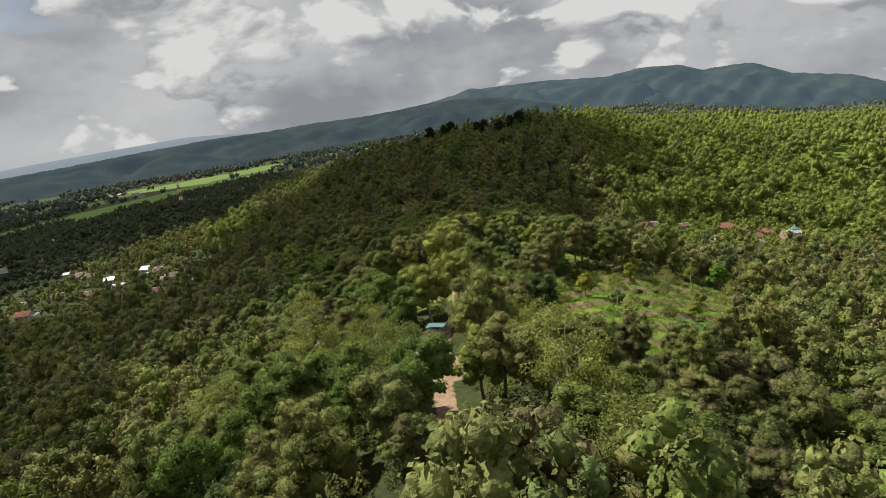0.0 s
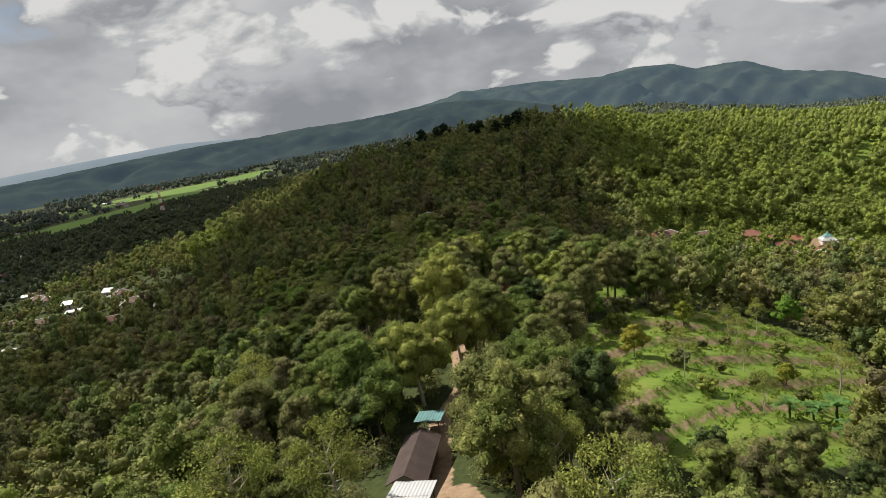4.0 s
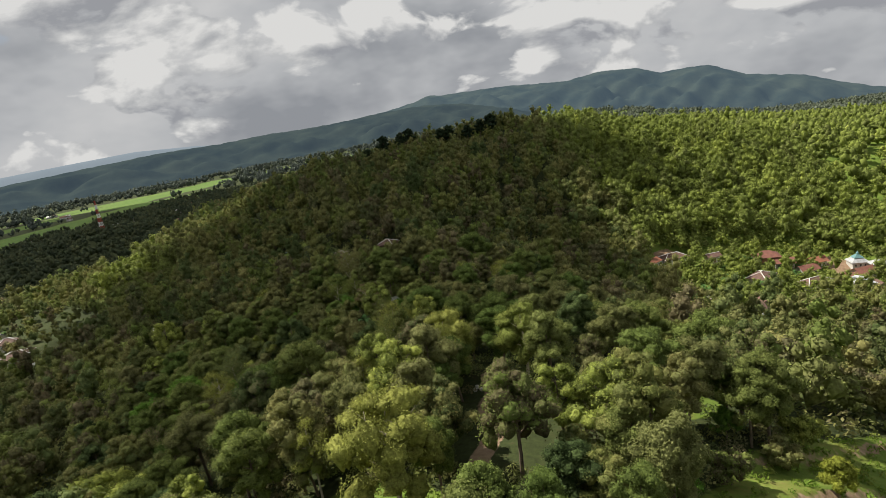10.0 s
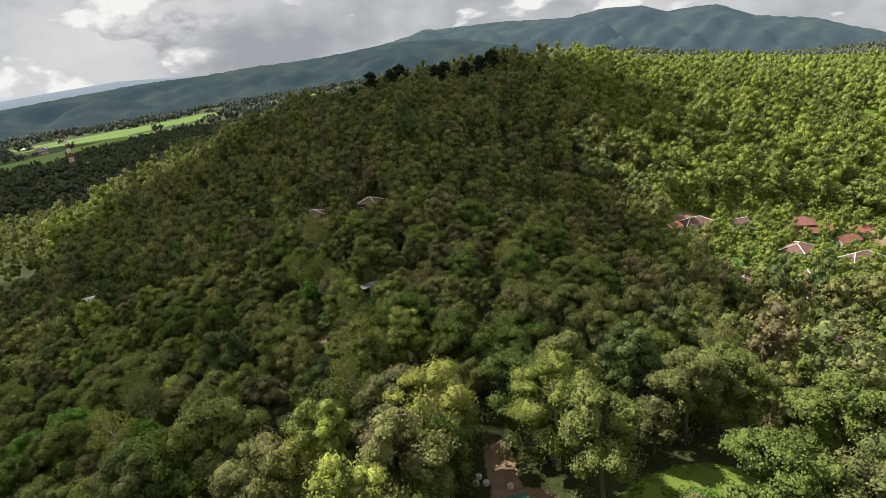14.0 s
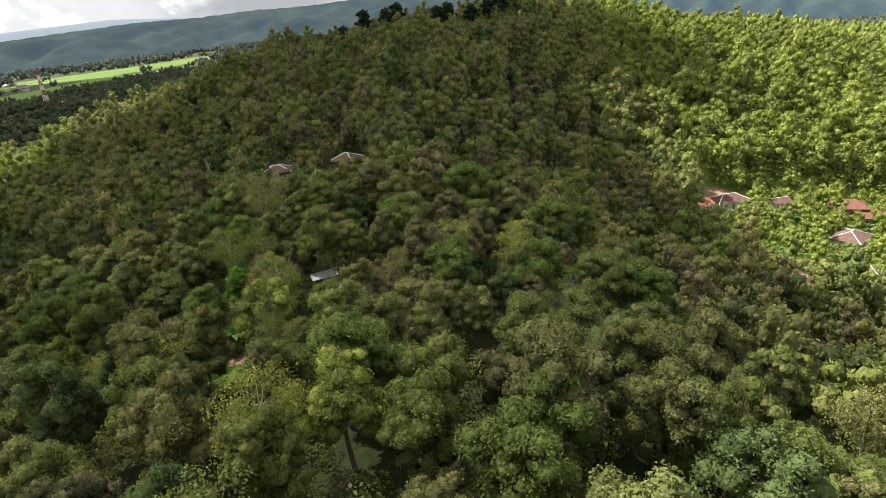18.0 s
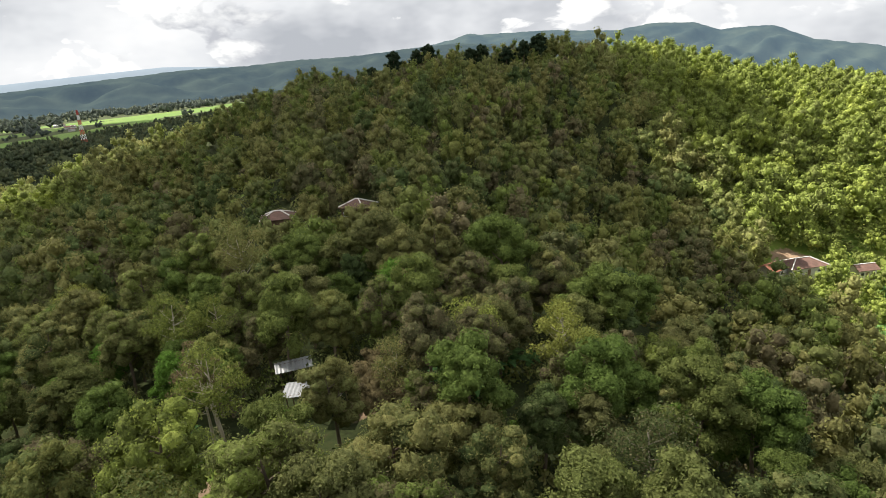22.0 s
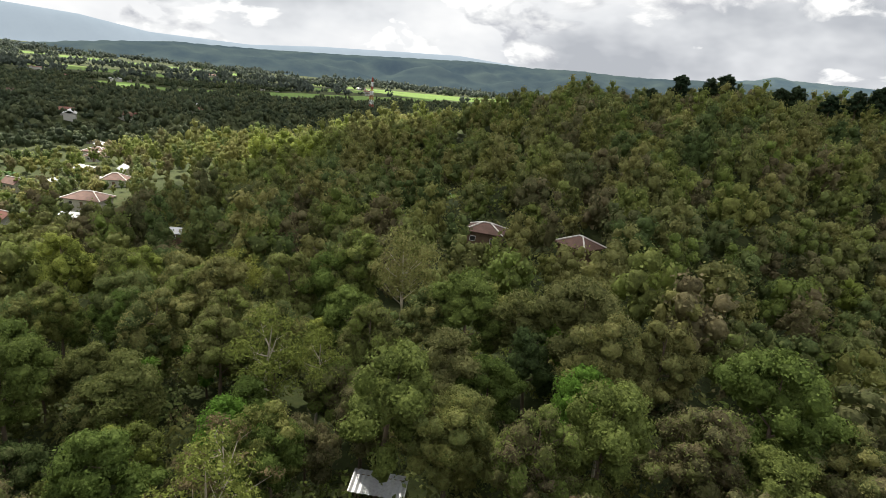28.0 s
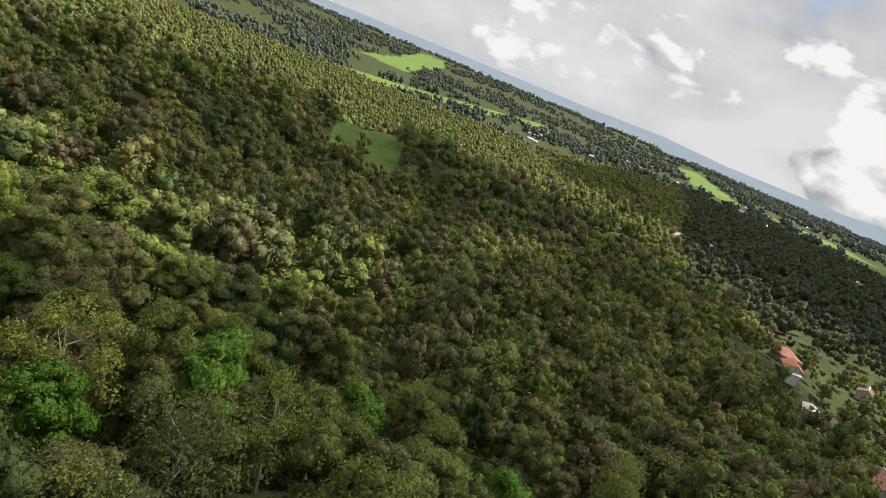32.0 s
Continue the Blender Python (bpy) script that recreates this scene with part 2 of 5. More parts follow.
def mountain_material(name, low, high, haze_glow, strength):
    """Far wooded slopes, with a bluish glow standing in for kilometres of haze."""
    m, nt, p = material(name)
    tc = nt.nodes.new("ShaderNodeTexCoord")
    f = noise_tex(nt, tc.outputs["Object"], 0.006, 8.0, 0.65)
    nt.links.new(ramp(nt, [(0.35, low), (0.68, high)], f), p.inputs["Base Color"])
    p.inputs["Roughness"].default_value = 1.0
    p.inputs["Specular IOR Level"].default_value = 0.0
    p.inputs["Emission Color"].default_value = (*haze_glow, 1)
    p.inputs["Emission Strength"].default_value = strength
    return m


# the third colour glows faintly to imitate haze before the ranges
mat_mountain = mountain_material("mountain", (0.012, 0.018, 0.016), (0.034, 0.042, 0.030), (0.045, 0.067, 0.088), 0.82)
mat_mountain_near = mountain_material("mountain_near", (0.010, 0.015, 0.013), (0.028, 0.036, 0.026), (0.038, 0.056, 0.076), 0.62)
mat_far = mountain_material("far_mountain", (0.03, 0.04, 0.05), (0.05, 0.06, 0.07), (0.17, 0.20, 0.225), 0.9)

# ---- the lie of the land ----
def step(a, b, v):
    t = np.clip((v - a) / (b - a), 0, 1)
    return t * t * (3 - 2 * t)


SPINE_Y = np.array([-400.0, -60, 55, 85, 130, 175, 211, 245, 320, 390, 460, 530, 600, 700, 900])
SPINE_Z = np.array([8.0, 16, 17, 14, 13.5, 12.5, 7.5, 4.5, 2.5, 10, 22, 31.5, 26.5, 10, -8])


def spine(y):
    return sum(np.interp(y + d, SPINE_Y, SPINE_Z) for d in (-24, -12, 0, 12, 24)) / 5


def wavy(x, y, size, seed):
    r = np.random.RandomState(seed)
    z = np.zeros_like(np.asarray(x, float))
    for k in range(5):
        a, f, ph = r.uniform(0, 6.28), 6.28 / size * r.uniform(0.6, 1.9), r.uniform(0, 6.28)
        z = z + np.sin((np.cos(a) * x + np.sin(a) * y) * f + ph) / 5
    return z


def height(x, y):
    """Ground height: a wooded spine with a hill, a plain on one side, a valley with a village on the other."""
    x, y = np.asarray(x, float), np.asarray(y, float)
    s = spine(y)
    plain_z = -31 - 42 * (1 - step(-80, 330, y)) - 12 * step(300, 1500, -x)
    valley = -54 + 46 * step(430, 820, y) * (1 - 0.8 * step(230, 620, x)) - 14 * step(380, 800, x) - 10 * (1 - step(-100, 250, y))
    wl = 105 + 70 * step(360, 520, y)
    left = 1 - 1 / (1 + (np.maximum(-x, 0) / wl) ** 1.7)
    wr = 72 + 40 * (1 - step(170, 260, y)) + 190 * step(340, 520, y)
    right = 1 - 1 / (1 + (np.maximum(x, 0) / wr) ** 2.0)
    z = s + np.where(x < 0, (plain_z - s) * left, (valley - s) * right)
    rough = np.clip(np.hypot(x, y - 200) / 300, 0.15, 1.0) * step(-700, -350, x)
    z = z + wavy(x, y, 120, 3) * 7 * rough + wavy(x, y, 45, 4) * 2.2 * rough
    z = z + 13 * np.exp(-((x - 125) / 75) ** 2 - ((y - 585) / 75) ** 2)
    z = z + 6.5 * np.exp(-((x + 52) / 34) ** 2 - ((y - 520) / 42) ** 2)
    z = z + 6 * np.exp(-((x + 61) / 30) ** 2 - ((y - 365) / 25) ** 2)
    # the hill's left flank drops to the plain behind its crest
    z = z - 26 * step(475, 590, y) * step(105, 185, -x) * (1 - step(260, 420, -x)) * (1 - step(640, 900, y))
    z = z - 9 * step(400, 465, y) * step(125, 215, -x) * (1 - step(300, 420, -x)) * (1 - step(600, 800, y))
    # beyond the valley the country falls away
    far = np.hypot(x, y - 200)
    away = 0.062 * np.maximum(far - 1050, 0) * step(0.28, 0.62, np.arctan2(x, np.maximum(y - 200, 1.0))) * step(-400, 300, y)
    # a wooded spur behind on the left
    z = z + 30 * np.exp(-(((x + 250) * 0.35 + (y - 60) * 0.94) / 70) ** 2 - (((x + 250) * 0.94 - (y - 60) * 0.35) / 190) ** 2)
    # terraced field on the sunny side: treads and banks in long bands
    z = z + terrace_area(x, y) * 1.25 * (0.5 - terrace_band(x, y)[1])
    return np.where(far > 2400, z + (-45 - z) * step(2400, 3400, far), z) - away


def terrace_band(x, y):
    """How far along its tread a place lies (0 to 1), and the tread's rise: banks take the last fifth."""
    w = (-0.45 * x + 0.89 * y + 2.2 * wavy(x, y, 55, 14)) / 7.6
    f = w - np.floor(w)
    return f, np.where(f < 0.76, f / 0.76, 1 - (f - 0.76) / 0.24)


def terrace_area(x, y):
    u, v = (x - 46) * 0.71 + (y - 132) * 0.71, (x - 46) * 0.71 - (y - 132) * 0.71
    d = np.hypot(u / 45, v / 25) + 0.12 * wavy(x, y, 30, 9)
    return 1 - step(0.85, 1.1, d)


def road_x(y):
    return np.interp(y, [40, 55, 75, 92, 112, 122, 145, 156, 167, 178], [-3, -3.7, -6, -7, -7, -3, -4, 3, 8.5, 8.5])


def soil_area(x, y):
    """Bare earth: the track along the spine and the trodden yards."""
    x, y = np.asarray(x, float), np.asarray(y, float)
    r = (1 - step(0.9, 2.1, np.abs(x - road_x(y)))) * step(30, 40, y) * (1 - step(182, 188, y))
    for cx, cy, a, b in YARDS:
        r = np.maximum(r, 1 - step(0.7, 1.15, np.hypot((x - cx) / a, (y - cy) / b)))
    return r


YARDS = [(9.5, 171.5, 4.5, 6), (-2, 57, 4, 6), (-4.5, 88, 3, 7), (1, 120, 4.5, 5), (-8.5, 147, 2.6, 3.2), (2, 247, 3.5, 2), (-1.5, 241, 2.4, 2.6), (219, 758, 26, 15), (122, 374, 9, 6), (172, 375, 6, 4), (195, 352, 6, 12), (-17, 231, 5, 2)]
GRASS = [(30, 172, 12, 8), (-11, 146, 13, 15), (-17, 229, 9, 7), (-80, 148, 15, 8), (-66, 385, 20, 14)]
FIELDS = [(-640, 1220, 340, 105, 1.39), (-800, 810, 130, 75, -0.2), (-1150, 1250, 380, 95, 0.6), (-290, 86, 62, 17, 0.49), (-1400, 620, 260, 90, 0.25), (-700, 1800, 300, 130, 1.2), (-2000, 300, 500, 60, 0.1), (-900, 100, 200, 22, 0.6),
          (-1500, -300, 500, 50, -0.2), (-1900, 1500, 600, 90, 0.45), (-700, 1900, 500, 80, 0.5), (-2300, -900, 700, 80, 0.3)]


def grass_area(x, y):
    g = terrace_area(x, y) * 1.0
    for cx, cy, a, b in GRASS:
        g = np.maximum(g, 1 - step(0.8, 1.1, np.hypot((x - cx) / a, (y - cy) / b) + 0.15 * wavy(x, y, 25, 12)))
    return g


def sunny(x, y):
    """Sunlit valley side and bright crest, where yellower leaf colour stands in for sun."""
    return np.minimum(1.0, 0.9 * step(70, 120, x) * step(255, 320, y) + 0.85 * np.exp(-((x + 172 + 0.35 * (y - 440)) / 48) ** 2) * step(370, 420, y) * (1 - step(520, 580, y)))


def field_area(x, y):
    g = np.zeros_like(np.asarray(x, float))
    for cx, cy, a, b, t in FIELDS:
        u, v = (x - cx) * math.cos(t) + (y - cy) * math.sin(t), -(x - cx) * math.sin(t) + (y - cy) * math.cos(t)
        g = np.maximum(g, 1 - step(0.85, 1.1, np.maximum(np.abs(u) / a, np.abs(v) / b) + 0.25 * wavy(x, y, 140, 31)))
    return g


def sheet(name, verts, faces, mat, smooth=True, attrs=()):
    """One mesh object from arrays of corners and of equal-sided faces."""
    me = bpy.data.meshes.new(name)
    n, k = faces.shape
    me.vertices.add(len(verts))
    me.vertices.foreach_set("co", np.ascontiguousarray(verts, dtype=np.float32).ravel())
    me.loops.add(n * k)
    me.loops.foreach_set("vertex_index", np.ascontiguousarray(faces, dtype=np.int32).ravel())
    me.polygons.add(n)
    me.polygons.foreach_set("loop_start", np.arange(0, n * k, k, dtype=np.int32))
    me.polygons.foreach_set("use_smooth", np.full(n, smooth, dtype=bool))
    for key, kind, values in attrs:
        a = me.attributes.new(key, kind, "POINT")
        a.data.foreach_set("value" if kind == "FLOAT" else "color", np.ascontiguousarray(values, dtype=np.float32).ravel())
    me.update(calc_edges=True)
    me.materials.append(mat)
    return new(name, me)


def grid_faces(nu, nv):
    i, j = np.meshgrid(np.arange(nu - 1), np.arange(nv - 1), indexing="ij")
    a = (i * nv + j).ravel()
    return np.stack([a, a + nv, a + nv + 1, a + 1], 1)


def build_ground():
    n = 640
    u = np.linspace(-1, 1, n)
    spread = 50 * np.sinh(np.arcsinh(4650 / 50) * u)
    X, Y = np.meshgrid(15 + spread, 160 + spread, indexing="ij")
    Z = height(X, Y)
    verts = np.stack([X, Y, Z], -1).reshape(-1, 3)
    along = terrace_band(X, Y)[0]
    bank = terrace_area(X, Y) * np.where(along > 0.78, 0.54 + 0.20 * wavy(X, Y, 22, 8), 0.08 + 0.20 * wavy(X, Y, 18, 8))
    # grass colour also brightens the floor wherever the slopes are sunlit
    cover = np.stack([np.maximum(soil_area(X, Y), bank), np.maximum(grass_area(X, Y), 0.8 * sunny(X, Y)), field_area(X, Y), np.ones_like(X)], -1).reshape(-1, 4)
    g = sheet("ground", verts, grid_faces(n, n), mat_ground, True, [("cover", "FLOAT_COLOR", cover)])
    return tagged(g, "rolling tropical ground with soil, grass terraces and woodland floor", "ground", kind="structure")


build_ground()


def build_range(name, mat, label, az0, az1, near, far, tops, seed, rough):
    """A chain of mountains round the far edge: tops are pairs of bearing and height."""
    na, nr = 420, 40
    az = np.radians(np.linspace(az0, az1, na))
    rr = np.linspace(0, 1, nr)
    A, Rr = np.meshgrid(az, rr, indexing="ij")
    tb, th = [t[0] for t in tops], [t[1] for t in tops]
    crest = np.interp(np.degrees(A), tb, th)
    D = near + (far - near) * Rr
    X, Y = D * np.sin(A), 200 + D * np.cos(A)
    shape = np.sin(np.minimum(Rr / 0.8, 1) * math.pi / 2) ** 1.3 * np.where(Rr > 0.8, 1 - (Rr - 0.8) * 2, 1)
    base = np.minimum(-50, crest - 95) - 260 * step(10, 30, np.degrees(A))
    spur = np.abs(wavy(X, Y, 900, seed + 1)) * 0.9 + np.abs(wavy(X, Y, 380, seed)) * 0.7 + wavy(X, Y, 170, seed + 2) * 0.25
    slope = 4 * np.clip(shape, 0, 1) * (1 - np.clip(shape, 0, 1))
    Z = base + (crest - base) * (shape + slope * rough * (spur - 0.45)) + rough * 9 * (wavy(X, Y, 110, seed + 3) + 0.6 * wavy(X, Y, 47, seed + 4)) * (Rr > 0)
    ob = sheet(name, np.stack([X, Y, Z], -1).reshape(-1, 3), grid_faces(na, nr), mat)
    return tagged(ob, label, "mountain", kind="structure")


build_range("backdrop_mountain", mat_mountain, "long wooded mountain range on the horizon, blue-green from its haze glow", -14, 62, 3000, 4250,
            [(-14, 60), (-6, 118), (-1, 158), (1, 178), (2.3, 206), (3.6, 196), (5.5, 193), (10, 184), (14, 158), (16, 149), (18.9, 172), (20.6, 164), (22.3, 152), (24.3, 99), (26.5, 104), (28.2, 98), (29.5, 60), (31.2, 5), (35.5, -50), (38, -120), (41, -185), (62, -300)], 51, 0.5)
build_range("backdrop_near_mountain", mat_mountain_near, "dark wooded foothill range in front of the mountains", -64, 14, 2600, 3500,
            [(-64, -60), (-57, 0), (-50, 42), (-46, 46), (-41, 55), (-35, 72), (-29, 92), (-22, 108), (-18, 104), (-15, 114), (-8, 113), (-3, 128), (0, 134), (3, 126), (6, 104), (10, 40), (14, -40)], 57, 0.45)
build_range("backdrop_far_mountain", mat_far, "pale mountains far beyond the plain, haze put into their glow", -85, -12, 4350, 4650,
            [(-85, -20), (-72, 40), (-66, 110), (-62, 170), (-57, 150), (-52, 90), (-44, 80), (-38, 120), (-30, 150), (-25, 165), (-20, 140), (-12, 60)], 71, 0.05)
# low strip added so that its grey glow imitates haze over the plain
build_range("backdrop_far_plain", mat_far, "low ridge strip at the horizon whose glow stands in for plain haze", -178, -64, 3500, 4500,
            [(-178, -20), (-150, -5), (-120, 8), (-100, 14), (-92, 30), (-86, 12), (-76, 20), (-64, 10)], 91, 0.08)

# ---- trees ----
def tube(points, radii, sides=6):
    """Corners and four-sided faces of a tapered limb along points."""
    pts = np.array(points, float)
    vs, n = [], len(pts)
    for i, p in enumerate(pts):
        d = pts[min(i + 1, n - 1)] - pts[max(i - 1, 0)]
        d = d / (np.linalg.norm(d) + 1e-9)
        a = np.cross(d, (0.3, 0.9, 0.1))
        a /= np.linalg.norm(a) + 1e-9
        b = np.cross(d, a)
        for k in range(sides):
            t = 6.2832 * k / sides
            vs.append(p + radii[i] * (math.cos(t) * a + math.sin(t) * b))
    fs = [(i * sides + k, i * sides + (k + 1) % sides, (i + 1) * sides + (k + 1) % sides, (i + 1) * sides + k) for i in range(n - 1) for k in range(sides)]
    return np.array(vs), np.array(fs)


def join(pieces):
    vs, fs, off = [], [], 0
    for v, f in pieces:
        vs.append(v)
        fs.append(f + off)
        off += len(v)
    return np.vstack(vs), np.vstack(fs)


def leaves(rng, lobes, n, size, slim=0.55, droop=0.2, inner=0.06):
    """n leaves set over the shells of ellipsoid lobes (centre, radii): four corners each."""
    w = np.array([r[0] * r[1] + r[2] * r[0] for _, r in lobes])
    pick = rng.choice(len(lobes), n, p=w / w.sum())
    c, r = np.array([l[0] for l in lobes])[pick], np.array([l[1] for l in lobes])[pick]
    d = rng.normal(size=(n, 3))
    d[:, 2] = np.where(d[:, 2] < -0.3, -d[:, 2] * 0.6, d[:, 2])
    d /= np.linalg.norm(d, axis=1)[:, None]
    lump = 1 + 0.2 * np.sin(d[:, :1] * 7 + c[:, :1]) * np.sin(d[:, 1:2] * 6 + c[:, 1:2] * 2)
    pos = c + d * r * lump * (0.72 + 0.32 * rng.rand(n, 1) ** 0.6)
    out = d + rng.normal(size=(n, 3)) * 0.5 + np.array([0, 0, 0.2])
    out /= np.linalg.norm(out, axis=1)[:, None]
    along = np.cross(out, rng.normal(size=(n, 3)))
    along /= np.linalg.norm(along, axis=1)[:, None] + 1e-9
    side = np.cross(out, along)
    s = size * (0.6 + 0.8 * rng.rand(n, 1))
    core = rng.rand(n) < inner
    pos[core] = c[core] + (pos[core] - c[core]) * 0.55
    s[core] *= 1.9
    tip = along * s * 0.5 - out * s * droop * 0.4
    v = np.stack([pos - along * s * 0.5 - out * s * droop * 0.3, pos + side * s * slim * 0.5, pos + tip, pos - side * s * slim * 0.5], 1).reshape(-1, 3)
    return v, np.arange(4 * n).reshape(n, 4)


def masses(rng, lobes, sides=7, rings=5, fill=0.8):
    """The leafy bulk inside each lobe: a lumpy closed ball, under the outer leaves."""
    pieces = []
    for c, r in lobes:
        b = np.linspace(-1.35, 1.45, rings)
        lump = 1 + 0.27 * np.clip(rng.normal(size=(rings, sides)), -1.4, 1.6)
        a = np.arange(sides) * 6.2832 / sides + rng.rand() * 3
        B, A = np.meshgrid(b, a, indexing="ij")
        v = np.stack([np.cos(B) * np.cos(A), np.cos(B) * np.sin(A), np.sin(B)], -1) * lump[..., None] * fill
        v = c + v.reshape(-1, 3) * r
        i, j = np.meshgrid(np.arange(rings - 1), np.arange(sides), indexing="ij")
        f = np.stack([i * sides + j, i * sides + (j + 1) % sides, (i + 1) * sides + (j + 1) % sides, (i + 1) * sides + j], -1).reshape(-1, 4)
        pieces.append((v, f))
    return join(pieces)


def skeleton_of(rng, tall, spread, fork, thick, limbs, bend=0.06):
    """Trunk and limbs of a tree; also returns where the limbs end."""
    top = np.array([rng.uniform(-1, 1) * bend * tall, rng.uniform(-1, 1) * bend * tall, tall])
    knee = top * fork + np.array([rng.uniform(-0.3, 0.3), rng.uniform(-0.3, 0.3), 0])
    pieces = [tube([(0, 0, -0.6), knee * 0.5 + (0.1, 0, 0), knee, (knee + top) / 2, top * 0.93], [thick * 1.25, thick, thick * 0.8, thick * 0.45, thick * 0.12], 7)]
    ends = [top]
    for k in range(limbs):
        t = fork * 0.92 + (1 - fork) * 0.7 * k / max(limbs - 1, 1)
        a = 2.4 * k + rng.uniform(-0.4, 0.4)
        base = knee * min(t / fork, 1) + (top - knee) * max(0, (t - fork) / (1 - fork)) * 0.9
        ln = spread * rng.uniform(0.7, 1.05) * (1.15 - 0.45 * k / limbs)
        end = base + np.array([math.cos(a) * ln, math.sin(a) * ln, ln * rng.uniform(0.5, 0.95)])
        mid = (base + end) / 2 + np.array([0, 0, -0.08 * ln])
        pieces.append(tube([base, mid, end], [thick * 0.42, thick * 0.27, thick * 0.07], 5))
        for q in (0.4, 0.75):
            b2 = base + (end - base) * q
            e2 = b2 + np.array([math.cos(a + 1.2 * (1 if q < 0.5 else -1)), math.sin(a + 1.2 * (1 if q < 0.5 else -1)), 0.9]) * ln * 0.4
            pieces.append(tube([b2, e2], [thick * 0.17, thick * 0.04], 4))
        ends.append(end)
    return join(pieces), ends


def shape_lobes(rng, ends, size, flat=0.75):
    out = []
    for e in ends:
        for k in range(4):
            d = rng.normal(size=3) * np.array([1, 1, 0.6])
            d *= 0.75 * size / (np.linalg.norm(d) + 0.4)
            r = size * rng.uniform(0.42, 0.72)
            out.append((e + d + np.array([0, 0, -0.1 * size]), np.array([r, r, r * flat])))
    return out


def tree_kind(seed, tall, spread, fork, thick, limbs, lobe, n, leaf, slim=0.55, flat=0.75, solid=True):
    rng = np.random.RandomState(seed)
    wood, ends = skeleton_of(rng, tall, spread, fork, thick, limbs)
    lobes = shape_lobes(rng, ends, lobe, flat)
    if solid:
        for k in range(12):
            a, up = k * 2.4 + 0.4, (k + 0.5) / 12
            q, r = spread * (1.12 - 0.5 * abs(up - 0.35)) * rng.uniform(0.6, 1.0), spread * rng.uniform(0.36, 0.52)
            lobes.append((np.array([math.cos(a) * q, math.sin(a) * q, tall * (0.38 + 0.55 * up)]), np.array([r, r, r * rng.uniform(0.95, 1.3)])))
    if not solid:
        return wood, leaves(rng, lobes, n, leaf, slim)
    return wood, join([leaves(rng, lobes, int(n * 2.1), leaf * 0.92, slim, inner=0.0), masses(rng, lobes, 9, 7, 0.68)])


def make_tree(name, shape, bark, leaf, label):
    """A tree standing at the origin: a trunk with limbs and a crown of leaves."""
    wood, crown = shape
    root = new(name)
    t = sheet("trunk", wood[0], wood[1], bark, True)
    c = sheet("crown", crown[0], crown[1], leaf, True)
    t.parent = c.parent = root
    return tagged(root, label, "tree")


KINDS = [
    ("teak_tree", tree_kind(11, 12.0, 2.6, 0.55, 0.20, 6, 2.0, 4400, 0.23, 0.75), mat_bark, mat_leaf_teak, "teak tree with large pale green leaves"),
    ("teak_tree", tree_kind(12, 10.5, 2.4, 0.5, 0.18, 6, 1.9, 4200, 0.23, 0.75), mat_bark, mat_leaf_teak, "teak tree with large pale green leaves"),
    ("mahogany_tree", tree_kind(13, 13.0, 2.8, 0.45, 0.24, 8, 1.95, 3900, 0.225), mat_bark, mat_leaf, "leafy mahogany tree with a rounded crown"),
    ("mahogany_tree", tree_kind(14, 11.0, 2.6, 0.45, 0.2, 7, 1.9, 3600, 0.225), mat_bark, mat_leaf, "leafy mahogany tree with a rounded crown"),
    ("acacia_tree", tree_kind(15, 13.0, 3.2, 0.40, 0.2, 10, 2.0, 5600, 0.24, 0.55, 1.1, False), mat_bark_pale, mat_leaf_olive, "slender acacia tree with a thin olive crown and pale limbs"),
    ("acacia_tree", tree_kind(16, 11.5, 2.9, 0.42, 0.17, 9, 1.9, 5000, 0.24, 0.55, 1.1, False), mat_bark_pale, mat_leaf, "slender pale-barked tree with a thin crown"),
    ("shade_tree", tree_kind(17, 9.0, 2.9, 0.4, 0.2, 7, 2.1, 3700, 0.235), mat_bark, mat_leaf, "low spreading leafy tree"),
    ("understory_tree", tree_kind(18, 6.0, 1.7, 0.4, 0.1, 5, 1.35, 1500, 0.24), mat_bark, mat_leaf, "small leafy understory tree"),
]
RNG = np.random.RandomState(5)


BUILT = [(120, 366, 9), (108, 362, 6), (166, 362, 9), (146, 334, 8), (120, 296, 6), (129, 303, 6), (176, 349, 7), (162, 322, 7), (187, 338, 8), (98, 296, 8), (97, 251, 6), (200, 348, 8), (197, 340, 6), (206, 342, 6), (182, 318, 9), (254, 394, 6), (140, 365, 5),
         (-308, 429, 7), (-358, 437, 6), (-275, 403, 8), (-243, 378, 6), (-227, 356, 6), (-200, 360, 7), (-179, 335, 8), (-165, 324, 7), (-261, 297, 7), (-243, 298, 7), (-226, 304, 5), (-177, 310, 7), (-258, 340, 6), (-293, 414, 8), (-218, 378, 6), (-240, 352, 5),
         (-117, 322, 11), (-106, 312, 9), (-36, 332.5, 7.5), (-14.5, 330, 7), (-33, 322, 7), (-13, 320, 6.5), (-62, 356, 8), (-64, 366, 7), (-68, 372, 7), (-60, 362, 5), (6.5, 252, 3.6), (-5.5, 240, 5), (-10, 98, 7), (-9, 110, 5), (-8, 86, 5), (-0.6, 82.5, 4.4), (-9, 86, 6), (-7.5, 76, 4.5), (8.5, 172, 6), (10, 165, 7), (6.5, 160, 5), (11, 158, 4), (-9.5, 232, 3), (-10.4, 206.4, 2.6)]


def built(x, y):
    b = np.zeros(np.shape(x), bool)
    for cx, cy, r in BUILT:
        b |= np.hypot(x - cx, y - cy) < (r * 0.85 if cx > 90 else r * 1.15 if cx < -150 else r)
    return b


